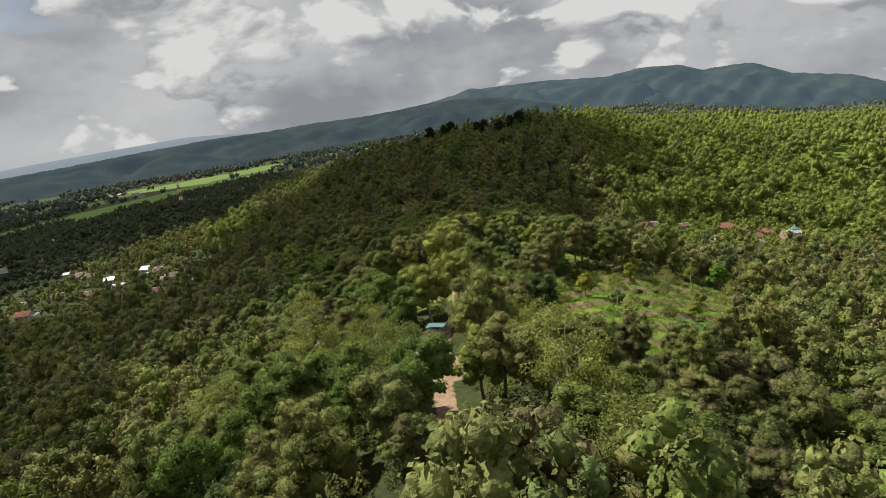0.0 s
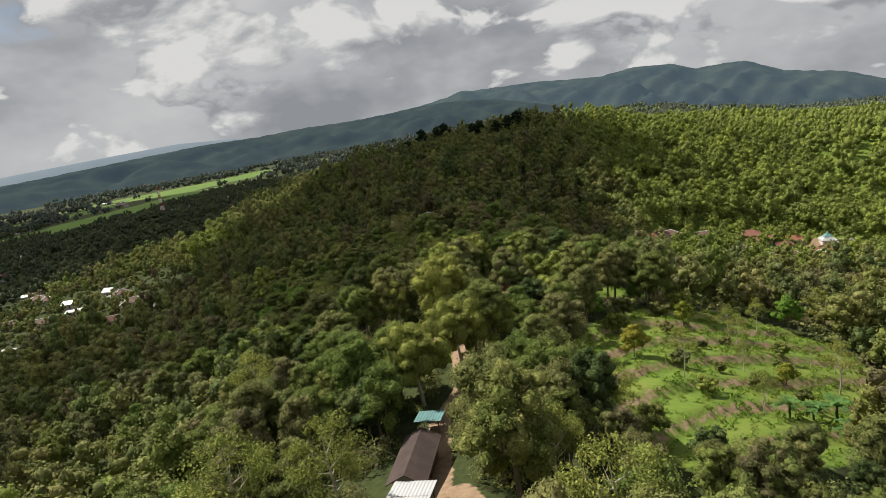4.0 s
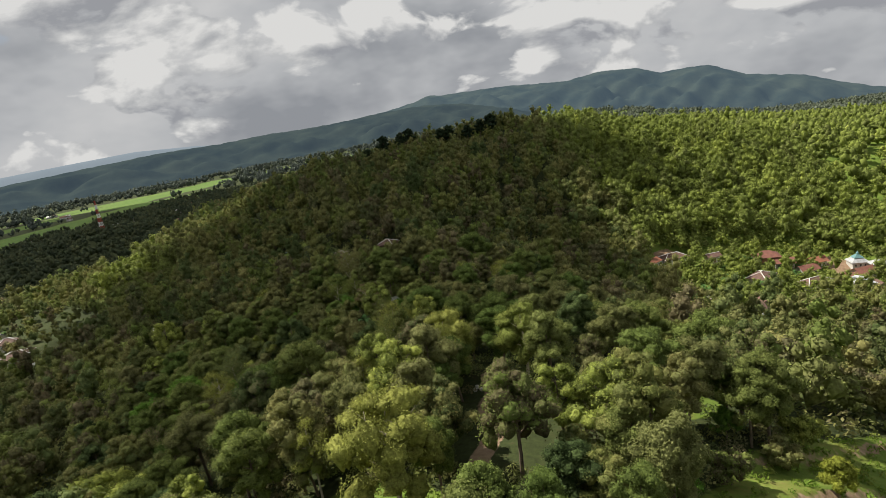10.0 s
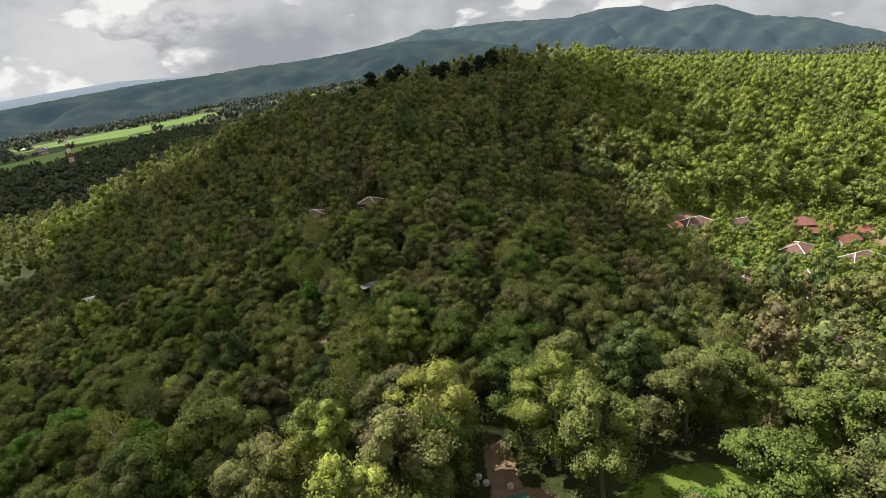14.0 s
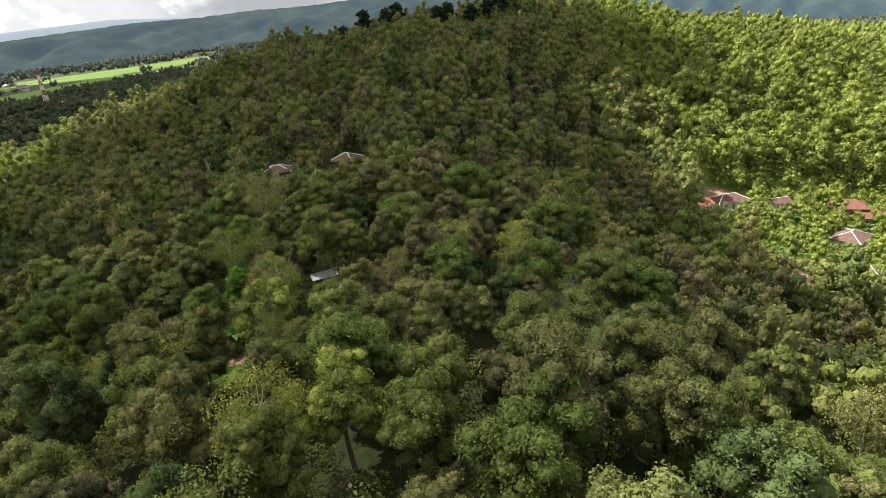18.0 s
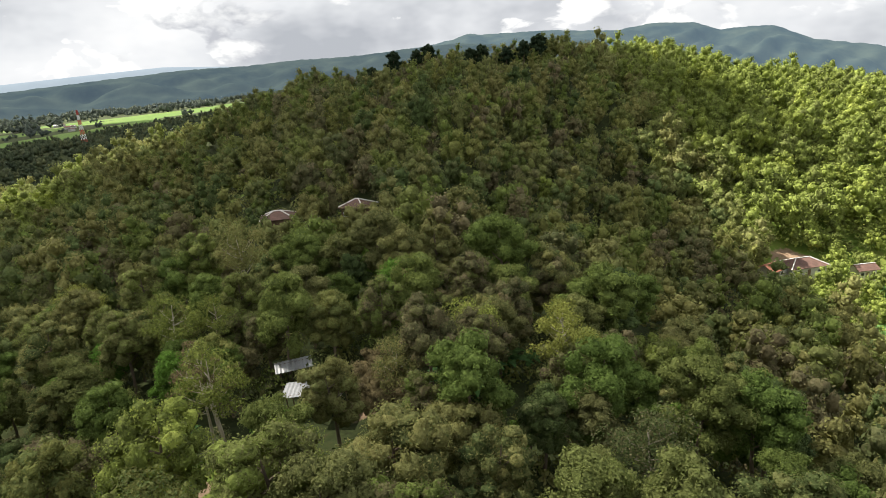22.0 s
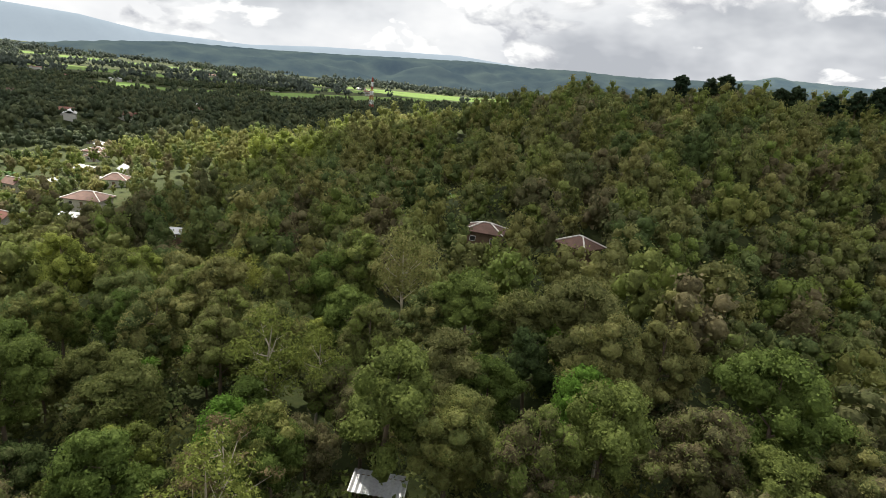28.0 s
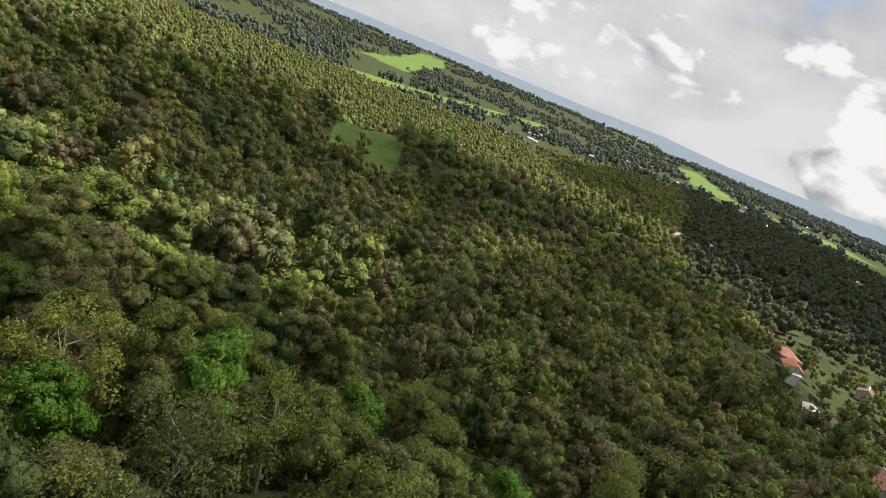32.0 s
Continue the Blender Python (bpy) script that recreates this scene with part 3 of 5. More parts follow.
def open_ground(x, y):
    return ((np.abs(x - road_x(y)) < 2.1) & (y > 44) & (y < 122)) | (soil_area(x, y) > 0.25) | (grass_area(x, y) > 0.6) | (field_area(x, y) > 0.3)


def scatter(x0, x1, y0, y1, gap, rng):
    nx, ny = int((x1 - x0) / gap), int((y1 - y0) / gap)
    i, j = np.meshgrid(np.arange(nx), np.arange(ny), indexing="ij")
    x = x0 + (i + 0.5 * (j % 2) + rng.uniform(-0.56, 0.56, i.shape)) * gap
    y = y0 + (j + rng.uniform(-0.56, 0.56, i.shape)) * gap
    return x.ravel(), y.ravel()


def near_zone(x, y):
    return ((np.abs(x - 2) < 46) & (y > 40) & (y < 285)) | ((x > -88) & (x < 0) & (y > 165) & (y < 285))


near_protos = [make_tree(*k) for k in KINDS]
used = set()
x, y = scatter(-88, 50, 40, 285, 6.5, RNG)
keep = near_zone(x, y) & ~open_ground(x, y) & ~built(x, y)
for px, py in zip(x[keep], y[keep]):
    if py < 140:
        w = [0.20, 0.16, 0.15, 0.15, 0.10, 0.04, 0.12, 0.08] if px > -8 else [0.3, 0.26, 0.12, 0.12, 0.03, 0.02, 0.1, 0.05]
    else:
        w = [0.15, 0.13, 0.20, 0.20, 0.05, 0.04, 0.15, 0.08] if px < 15 else [0.36, 0.26, 0.12, 0.12, 0.02, 0.02, 0.07, 0.03]
    k = RNG.choice(len(KINDS), p=w)
    s = RNG.uniform(0.72, 1.22) * (0.72 if px > 14 and py < 112 else 0.85 if py > 185 and py < 262 else 1.0)
    m = pose(px, py, float(height(px, py)), RNG.uniform(-4, 4), RNG.uniform(-4, 4), RNG.uniform(0, 360)) @ Matrix.Diagonal((s, s, s * RNG.uniform(0.9, 1.1), 1))
    if k not in used:
        used.add(k)
        near_protos[k].matrix_basis = m
        continue
    ob = copy_thing(near_protos[k], pose(0, 0, 0))
    ob.matrix_basis = m
print("near trees", int(keep.sum()))


def village(x, y):
    return (np.hypot((x - 155) / 60, (y - 335) / 50) < 1) | (np.hypot((x + 240) / 85, (y - 355) / 80) < 1)


def wood_mass(name, label, xs, ys, kinds, rng, smin, smax, sink=0.0, mat=None):
    """Many trees in one mesh: each a turned and scaled copy of one of a few crowns, with a hue of its own."""
    vs, fs, tn, off = [], [], [], 0
    z = height(xs, ys)
    which = rng.randint(0, len(kinds), len(xs))
    for k, (v, f) in enumerate(kinds):
        s = which == k
        n = int(s.sum())
        if not n:
            continue
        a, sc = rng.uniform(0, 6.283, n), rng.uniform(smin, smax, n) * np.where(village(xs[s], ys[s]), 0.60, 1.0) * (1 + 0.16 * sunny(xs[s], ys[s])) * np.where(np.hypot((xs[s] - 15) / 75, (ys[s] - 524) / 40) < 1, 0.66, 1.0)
        ca, sa = np.cos(a) * sc, np.sin(a) * sc
        P = np.empty((n, len(v), 3))
        P[:, :, 0] = v[None, :, 0] * ca[:, None] - v[None, :, 1] * sa[:, None] + xs[s][:, None]
        P[:, :, 1] = v[None, :, 0] * sa[:, None] + v[None, :, 1] * ca[:, None] + ys[s][:, None]
        P[:, :, 2] = v[None, :, 2] * sc[:, None] * rng.uniform(0.85, 1.15, (n, 1)) + z[s][:, None] - sink
        vs.append(P.reshape(-1, 3))
        fs.append((f[None] + (np.arange(n) * len(v))[:, None, None] + off).reshape(-1, 4))
        off += n * len(v)
        hue = np.clip(0.72 * rng.rand(n) + 0.28 * (0.5 + 0.5 * wavy(xs[s], ys[s], 60, 21)), 0, 1)
        # sunshine on the slopes is put into the leaf hue
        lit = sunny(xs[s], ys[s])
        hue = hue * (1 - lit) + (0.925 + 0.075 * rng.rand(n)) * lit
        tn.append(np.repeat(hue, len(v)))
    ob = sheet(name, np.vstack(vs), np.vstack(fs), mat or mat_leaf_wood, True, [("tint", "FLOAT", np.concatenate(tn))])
    return tagged(ob, label, "woodland", kind="stuff")


def crown_only(seed, tall, spread, n, leaf, slim=0.7, ball=(6, 5), knots=9):
    """A full ovoid crown of uneven knots, leafy down its sides, on a short stem."""
    rng = np.random.RandomState(seed)
    mid, high = tall * 0.60, tall * 0.36
    lobes = [(np.array([0, 0, mid - 0.1 * tall]), np.array([spread * 0.62, spread * 0.62, high * 0.9]))]
    for k in range(knots):
        up = -0.55 + 1.5 * (k + 0.5) / knots + rng.uniform(-0.12, 0.12)
        a, flat = k * 2.4 + rng.uniform(-0.4, 0.4), math.sqrt(max(0.0, 1 - min(1.0, up * up)))
        q = spread * 0.62 * (0.25 + 0.75 * flat) * rng.uniform(0.75, 1.1)
        r = spread * rng.uniform(0.30, 0.46) * (9 / knots) ** 0.35
        lobes.append((np.array([math.cos(a) * q, math.sin(a) * q, mid + high * min(up, 0.92)]), np.array([r, r, r * rng.uniform(0.9, 1.25)])))
    return join([leaves(rng, lobes, n, leaf, slim, inner=0.0), masses(rng, lobes, *ball, 0.64)])


mid_kinds = [crown_only(40 + k, (11, 13, 9.5, 14.5, 8, 12)[k], (3.9, 3.7, 4.3, 3.5, 3.8, 4.4)[k], 420, 0.5) for k in range(6)]
x, y = scatter(-270, 270, -40, 620, 6.5, RNG)
keep = ~near_zone(x, y) & ~open_ground(x, y) & ~built(x, y)
close = (np.abs(x + 20) < 150) & (y < 400)
wood_mass("slope_woodland", "dense mixed green woodland on the lower slopes", x[keep & close], y[keep & close], mid_kinds, RNG, 0.5, 1.3)
hill_kinds = [crown_only(50 + k, (11, 13, 9.5, 14, 8.5)[k], (4.0, 3.8, 4.3, 3.6, 4.2)[k], 300, 0.66, 0.7, (5, 4), 7) for k in range(5)]
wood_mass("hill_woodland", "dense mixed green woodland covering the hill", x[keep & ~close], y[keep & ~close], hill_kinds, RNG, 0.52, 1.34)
print("mid", int(keep.sum()))
far_kinds = [crown_only(60 + k, (10, 12, 9)[k], (5.8, 6.6, 5.2)[k], 50, 1.2, 0.8, (5, 4), 4) for k in range(3)]
x, y = scatter(-1150, 900, -700, 1400, 11.0, RNG)
keep = ~((x > -270) & (x < 270) & (y > -40) & (y < 620)) & ~open_ground(x, y) & ~built(x, y) & (np.hypot(x, y - 300) < 1150) & ~((x > 120) & (y < 150))
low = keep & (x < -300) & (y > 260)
wood_mass("plain_woodland", "dark green woods and orchards on the near plain, toned for cloud shade and haze", x[low], y[low], far_kinds, RNG, 0.6, 1.1, mat=mat_leaf_plain)
high = keep & ~low
wood_mass("far_woodland", "mixed green woodland on the far hills", x[high], y[high], far_kinds, RNG, 0.7, 1.25)
print("far", int(keep.sum()))
plain_kinds = [crown_only(70 + k, 9, 12, 14, 4.0, 0.9, (5, 3), 3) for k in range(3)]
x, y = scatter(-4200, 2600, -3000, 3400, 40, RNG)
keep = (np.hypot(x, y - 300) >= 1140) & ~open_ground(x, y) & (wavy(x, y, 500, 77) > -0.12) & (np.hypot(x, y - 200) < 3600) & ~((x > 300) & (y < 500))
wood_mass("plain_woodland", "belts of trees on the distant plain, haze put into their leaf colour", x[keep], y[keep], plain_kinds, RNG, 0.6, 1.7, mat=mat_leaf_hazed)

# ---- clouds whose shade lies over the hill and the plain ----
def cloud_material(clear_part):
    m, nt, p = material("cloud")
    p.inputs["Base Color"].default_value = (0.85, 0.86, 0.88, 1)
    p.inputs["Roughness"].default_value = 1.0
    clear = nt.nodes.new("ShaderNodeBsdfTransparent")
    mx = nt.nodes.new("ShaderNodeMixShader")
    mx.inputs[0].default_value = clear_part
    nt.links.new(p.outputs[0], mx.inputs[1])
    nt.links.new(clear.outputs[0], mx.inputs[2])
    nt.links.new(mx.outputs[0], nt.nodes["Material Output"].inputs["Surface"])
    return m


def closed_curve(pts, n):
    """A smooth closed line through the corners given."""
    p = np.array(pts, float)
    m = len(p)
    t = np.arange(n) * m / n
    i, f = t.astype(int), (t % 1)[:, None]
    a, b, c, d = p[(i - 1) % m], p[i % m], p[(i + 1) % m], p[(i + 2) % m]
    return 0.5 * (2 * b + (c - a) * f + (2 * a - 5 * b + 4 * c - d) * f * f + (3 * b - a - 3 * c + d) * f ** 3)


def build_cloud(pts, seed, clear_part, lift=950.0):
    """A flat cumulus of ragged outline, whose shade falls on the land inside the outline given."""
    off = SUN_DIR * (lift / SUN_DIR.z)
    na, nb = 220, 13
    edge = closed_curve(pts, na)
    ang = np.arange(na) * 6.28319 / na
    mid = edge.mean(0)
    out = edge - mid
    reach = np.linalg.norm(out, axis=1)
    edge = edge + out / reach[:, None] * (4.0 * np.sin(23 * ang + seed) + 3.0 * np.sin(41 * ang + 2 * seed) + 2.5 * np.sin(71 * ang))[:, None]
    B = np.linspace(-1.5, 1.5, nb)
    ring = np.cos(B)
    X = mid[0] + (edge[:, :1] - mid[0]) * ring[None] + off.x
    Y = mid[1] + (edge[:, 1:] - mid[1]) * ring[None] + off.y
    Z = lift + np.sin(B)[None] * 30 * (1 + 0.3 * np.sin(9 * ang)[:, None])
    i, j = np.meshgrid(np.arange(na), np.arange(nb - 1), indexing="ij")
    f = np.stack([i * nb + j, ((i + 1) % na) * nb + j, ((i + 1) % na) * nb + j + 1, i * nb + j + 1], -1).reshape(-1, 4)
    ob = sheet("cloud", np.stack([X, Y, Z], -1).reshape(-1, 3), f, cloud_material(clear_part))
    return tagged(ob, "thin white cloud drifting over the land, out of view", "cloud", kind="structure")


def ellipse(cx, cy, rx, ry):
    return [(cx + rx * math.cos(a * 0.7854), cy + ry * math.sin(a * 0.7854)) for a in range(8)]


HILL_SHADE = [(74, 306), (72, 350), (84, 381), (80, 413), (122, 424), (157, 440), (157, 476), (147, 517), (112, 552), (60, 600), (-20, 640), (-90, 590),
              (-108, 520), (-122, 470), (-152, 438), (-178, 405), (-184, 360), (-170, 322), (-110, 292), (0, 288)]
SLOPE_SHADE = [(26, 177), (48, 210), (80, 258), (78, 304), (60, 302), (-60, 304), (-150, 316), (-205, 318), (-262, 305), (-300, 262), (-240, 215), (-165, 196), (-108, 203), (-60, 174), (-30, 162), (-2, 175)]
build_cloud(HILL_SHADE, 1.0, 0.30)
build_cloud(SLOPE_SHADE, 2.0, 0.55, 990.0)
build_cloud(ellipse(-880, 840, 640, 740), 3.0, 0.45)
build_cloud(ellipse(-330, 170, 90, 110), 5.0, 0.48)
# extra cloud added out of view only to dim the slope behind left
build_cloud(ellipse(-195, 112, 105, 78), 6.0, 0.60, 1010.0)

# ---- buildings ----
mat_tile_brown = plain("tile_brown", (0.120, 0.066, 0.050), 0.85, vary=0.45, scale=0.5, bump=0.5, grain=6.0)
mat_tile_dark = plain("tile_dark", (0.050, 0.032, 0.028), 0.9, vary=0.5, scale=0.5, bump=0.5, grain=6.0)
mat_tile_red = plain("tile_red", (0.170, 0.068, 0.048), 0.85, vary=0.35, scale=0.5, bump=0.5, grain=6.0)
mat_tile_orange = plain("tile_orange", (0.270, 0.105, 0.060), 0.85, vary=0.3, scale=0.5, bump=0.5, grain=6.0)
mat_tin = plain("weathered_tin", (0.520, 0.530, 0.540), 0.45, 0.35, vary=0.25, scale=0.4, grain=5.0, wear=(0.30, 0.22, 0.17))
mat_tin_white = plain("pale_sheet", (0.420, 0.430, 0.440), 0.5, vary=0.12, scale=0.4)
mat_wall = plain("plaster", (0.560, 0.520, 0.450), 0.9, vary=0.2, scale=0.6, wear=(0.33, 0.28, 0.22))
mat_wall_white = plain("white_plaster", (0.520, 0.500, 0.460), 0.9, vary=0.12, scale=0.6)
mat_brick = plain("raw_brick", (0.340, 0.170, 0.110), 0.9, vary=0.3, scale=1.2)
mat_wood = plain("old_wood", (0.170, 0.110, 0.070), 0.85, vary=0.35, scale=1.0)
mat_cap = plain("lime_ridge", (0.720, 0.690, 0.640), 0.8, vary=0.2, scale=1.0)
mat_dark = plain("dark_opening", (0.030, 0.028, 0.026), 0.6, vary=0.2)
mat_teal = plain("teal_sheet", (0.130, 0.260, 0.260), 0.5, 0.2, vary=0.2, scale=0.6)
mat_blue = plain("blue_tarpaulin", (0.035, 0.130, 0.400), 0.5, vary=0.25, scale=0.7)
mat_green_roof = plain("green_sheet", (0.055, 0.150, 0.110), 0.5, 0.1, vary=0.25, scale=0.8)
mat_red_paint = plain("red_paint", (0.380, 0.060, 0.045), 0.6, vary=0.25)
mat_white_paint = plain("white_paint", (0.780, 0.780, 0.770), 0.6, vary=0.1)
mat_stone = plain("pale_stone", (0.520, 0.490, 0.440), 0.9, vary=0.3, scale=1.5, bump=0.5)
mat_steel = plain("galvanised_steel", (0.450, 0.450, 0.450), 0.5, 0.6, vary=0.2)


def part(name, bm, mat, parent, label=""):
    me = bpy.data.meshes.new(name)
    bm.to_mesh(me)
    bm.free()
    me.materials.append(mat)
    ob = new(name, me)
    ob.parent = parent
    return tagged(ob, label)


def box(bm, x0, x1, y0, y1, z0, z1):
    v = [bm.verts.new(p) for p in ((x0, y0, z0), (x1, y0, z0), (x1, y1, z0), (x0, y1, z0), (x0, y0, z1), (x1, y0, z1), (x1, y1, z1), (x0, y1, z1))]
    for f in ((3, 2, 1, 0), (4, 5, 6, 7), (0, 1, 5, 4), (1, 2, 6, 5), (2, 3, 7, 6), (3, 0, 4, 7)):
        bm.faces.new([v[i] for i in f])


def box_part(name, mat, parent, dims, label=""):
    bm = bmesh.new()
    box(bm, *dims)
    return part(name, bm, mat, parent, label)


def slab(points, thick=0.09):
    """A flat piece of any outline, thickened downwards."""
    bm = bmesh.new()
    a = [bm.verts.new(p) for p in points]
    b = [bm.verts.new((p[0], p[1], p[2] - thick)) for p in points]
    bm.faces.new(a)
    bm.faces.new(b[::-1])
    n = len(a)
    for i in range(n):
        bm.faces.new((a[i], b[i], b[(i + 1) % n], a[(i + 1) % n]))
    return bm


def bar(p, q, r, sides=5):
    v, f = tube([p, q], [r, r], sides)
    bm = bmesh.new()
    vs = [bm.verts.new(c) for c in v]
    for face in f:
        bm.faces.new([vs[i] for i in face])
    bm.faces.new(vs[:sides][::-1])
    bm.faces.new(vs[sides:])
    return bm


def corrugated(x0, x1, y0, y1, z0, z1, waves):
    """A wavy sheet that falls from z1 at y1 to z0 at y0."""
    bm = bmesh.new()
    n = waves * 4
    rows = []
    for t, lift in ((0, 0), (1, 0), (1, -0.03), (0, -0.03)):
        rows.append([bm.verts.new((x0 + (x1 - x0) * i / n, y0 + (y1 - y0) * t, z0 + (z1 - z0) * t + lift + 0.025 * math.sin(i * math.pi / 2))) for i in range(n + 1)])
    for a, b in ((0, 1), (1, 2), (2, 3), (3, 0)):
        for i in range(n):
            bm.faces.new((rows[a][i], rows[a][i + 1], rows[b][i + 1], rows[b][i]))
    return bm


def roof_hip(root, w, d, z, rise, over, mat, caps=True):
    a, b, r = w / 2 + over, d / 2 + over, max(w / 2 - d / 2, 0.3) * 0.9
    e = [(-a, -b, z), (a, -b, z), (a, b, z), (-a, b, z)]
    p, q = (-r, 0, z + rise), (r, 0, z + rise)
    for pts in ([e[0], e[1], q, p], [e[1], e[2], q], [e[2], e[3], p, q], [e[3], e[0], p]):
        part("roof_slope", slab(pts, 0.14), mat, root)
    if caps:
        for s, t in ((p, q), (e[0], p), (e[3], p), (e[1], q), (e[2], q)):
            part("ridge_cap", bar((s[0], s[1], s[2] + 0.05), (t[0], t[1], t[2] + 0.05), 0.17), mat_cap, root, "pale lime-plastered ridge")


def roof_gable(root, w, d, z, rise, over, mat, caps=True):
    a, b = w / 2 + over, d / 2 + over
    part("roof_slope", slab([(-a, -b, z), (a, -b, z), (a, 0, z + rise), (-a, 0, z + rise)], 0.12), mat, root)
    part("roof_slope", slab([(a, b, z), (-a, b, z), (-a, 0, z + rise), (a, 0, z + rise)], 0.12), mat, root)
    for s in (-1, 1):
        bm = bmesh.new()
        vs = [bm.verts.new((s * (w / 2 - 0.1) + o, y, zz)) for o in (-0.08, 0.08) for y, zz in ((-d / 2, z), (d / 2, z), (0, z + rise - 0.2))]
        bm.faces.new(vs[:3])
        bm.faces.new(vs[3:])
        for i in range(3):
            bm.faces.new((vs[i], vs[(i + 1) % 3], vs[3 + (i + 1) % 3], vs[3 + i]))
        part("gable", bm, mat_wall, root)
    if caps:
        part("ridge_cap", bar((-a, 0, z + rise + 0.05), (a, 0, z + rise + 0.05), 0.16), mat_cap, root, "pale lime-plastered ridge")


def house(x, y, turn, w, d, kind, roof, wall, label, high=2.9, rise=2.1, caps=True, annex=None):
    """A village house: four walls with door and windows, and a tiled or sheet roof."""
    zs = [float(height(x + ox * w / 2, y + oy * d / 2)) for ox in (-1, 1) for oy in (-1, 1)]
    root = new("house")
    t = 0.18
    low = min(zs) - max(zs) - 0.4
    for dims in ((-w / 2, w / 2, -d / 2, -d / 2 + t, low, high), (-w / 2, w / 2, d / 2 - t, d / 2, low, high), (-w / 2, -w / 2 + t, -d / 2 + t, d / 2 - t, low, high), (w / 2 - t, w / 2, -d / 2 + t, d / 2 - t, low, high)):
        box_part("wall", wall, root, dims)
    for side in (-1, 1):
        yy = side * d / 2
        door = box_part("door", mat_wood, root, (-0.5, 0.5, min(yy, yy + side * 0.05), max(yy, yy + side * 0.05), 0.0, 2.05), "dark wooden door")
        for wx in (-w * 0.3, w * 0.3):
            win = box_part("window", mat_white_paint, root, (wx - 0.65, wx + 0.65, min(yy, yy + side * 0.05), max(yy, yy + side * 0.05), 0.9, 2.1), "white-framed window")
            box_part("pane", mat_dark, win, (wx - 0.55, wx + 0.55, min(yy + side * 0.05, yy + side * 0.07), max(yy + side * 0.05, yy + side * 0.07), 1.0, 2.0))
    (roof_hip if kind == "hip" else roof_gable)(root, w, d, high, rise, 0.7, roof, caps)
    if annex:
        side, aw, am = annex
        xa = side * (w / 2 + aw / 2 + 0.75)
        for dims in ((xa - aw / 2, xa + aw / 2, -d * 0.3, -d * 0.3 + 0.12, low, 2.3), (xa - aw / 2, xa + aw / 2, d * 0.3 - 0.12, d * 0.3, low, 2.3), (xa + side * (aw / 2 - 0.06) - 0.06, xa + side * (aw / 2 - 0.06) + 0.06, -d * 0.3, d * 0.3, low, 2.3)):
            box_part("annex_wall", mat_wall_white, root, dims)
        part("annex_roof", corrugated(xa - aw / 2 - 0.2, xa + aw / 2 + 0.2, -d * 0.3 - 0.3, d * 0.3 + 0.3, 2.35, 2.8, int(aw * 3)), am, root, "pale metal sheet roof")
    root.matrix_basis = pose(x, y, 0.5 * (max(zs) + sum(zs) / 4) - 0.1, 0, 0, turn)
    return tagged(root, label, "house")


RIGHT = "houses of the valley village"
LEFT = "houses of the plain village"
for args, kw in (
    ((120, 366, 8, 12, 7, "hip", mat_tile_brown, mat_wall_white, "brown tiled house with pale ridges and a white annex"), dict(annex=(-1, 3.0, mat_tin_white))),
    ((108, 362, 30, 6, 5, "gable", mat_tile_orange, mat_wall, "small house with a bright orange tile roof"), dict(caps=False, rise=1.7)),
    ((166, 364, -20, 11, 8, "hip", mat_tile_red, mat_brick, "broad house with a red tile roof among bananas"), dict(caps=False, rise=2.6)),
    ((171, 358, -20, 8, 6, "gable", mat_tile_red, mat_wall, "low red-tiled house beside a larger one"), dict(caps=False)),
    ((146, 335, 35, 10, 8, "hip", mat_tile_brown, mat_wall, "brown hip-roofed house with white-plastered ridges"), {}),
    ((120, 296, 65, 7, 6, "gable", mat_tile_brown, mat_brick, "small brown tiled house with a brick wall"), dict(annex=(-1, 2.2, mat_tin))),
    ((129, 303, 70, 7, 6, "gable", mat_tile_brown, mat_wall, "small brown tiled house in a leafy yard"), {}),
    ((177, 350, 5, 8, 6, "gable", mat_tile_red, mat_wall, "faded red tile house with a pale wall"), dict(caps=False)),
    ((186, 356, 0, 7, 5, "gable", mat_tile_orange, mat_wall, "small orange-red tile house"), dict(caps=False)),
    ((162, 323, 10, 12, 6, "hip", mat_tile_brown, mat_wall_white, "long brown tiled house with pale ridges"), dict(annex=(1, 3.5, mat_tin))),
    ((190, 336, -15, 9, 6, "gable", mat_tile_red, mat_brick, "red tile house beside the prayer hall"), dict(caps=False)),
    ((180, 319, 80, 9, 6, "gable", mat_tin_white, mat_wall_white, "white two-level house with a pale sheet roof"), dict(high=5.2, rise=1.2, caps=False)),
    ((189, 322, 80, 7, 5, "gable", mat_tile_brown, mat_brick, "brick house with a rusty brown roof"), dict(caps=False)),
    ((98, 294, 10, 13, 8, "hip", mat_tile_brown, mat_brick, "dark brown tiled house under trees with a pale ridge"), {}),
    ((97, 251, 25, 9, 7, "gable", mat_tile_brown, mat_wall, "brown tiled house beside a pale path"), dict(caps=False)),
    ((140, 366, 5, 6, 4, "gable", mat_tile_brown, mat_wall, "tiny brown roofed house behind banana plants"), dict(rise=1.4)),
    ((197, 340, 8, 9, 6, "gable", mat_tile_red, mat_wall, "red-brown tiled house close to the mosque"), dict(caps=False)),
    ((206, 342, -12, 7, 5, "hip", mat_tin, mat_wall_white, "grey sheet-roofed house beside the mosque"), dict(caps=False, rise=1.6)),
    ((254, 394, 15, 8, 6, "gable", mat_tin_white, mat_wall_white, "white house on the far valley side"), dict(high=4.5, caps=False)),
):
    tagged(house(*args, **kw), group=RIGHT)
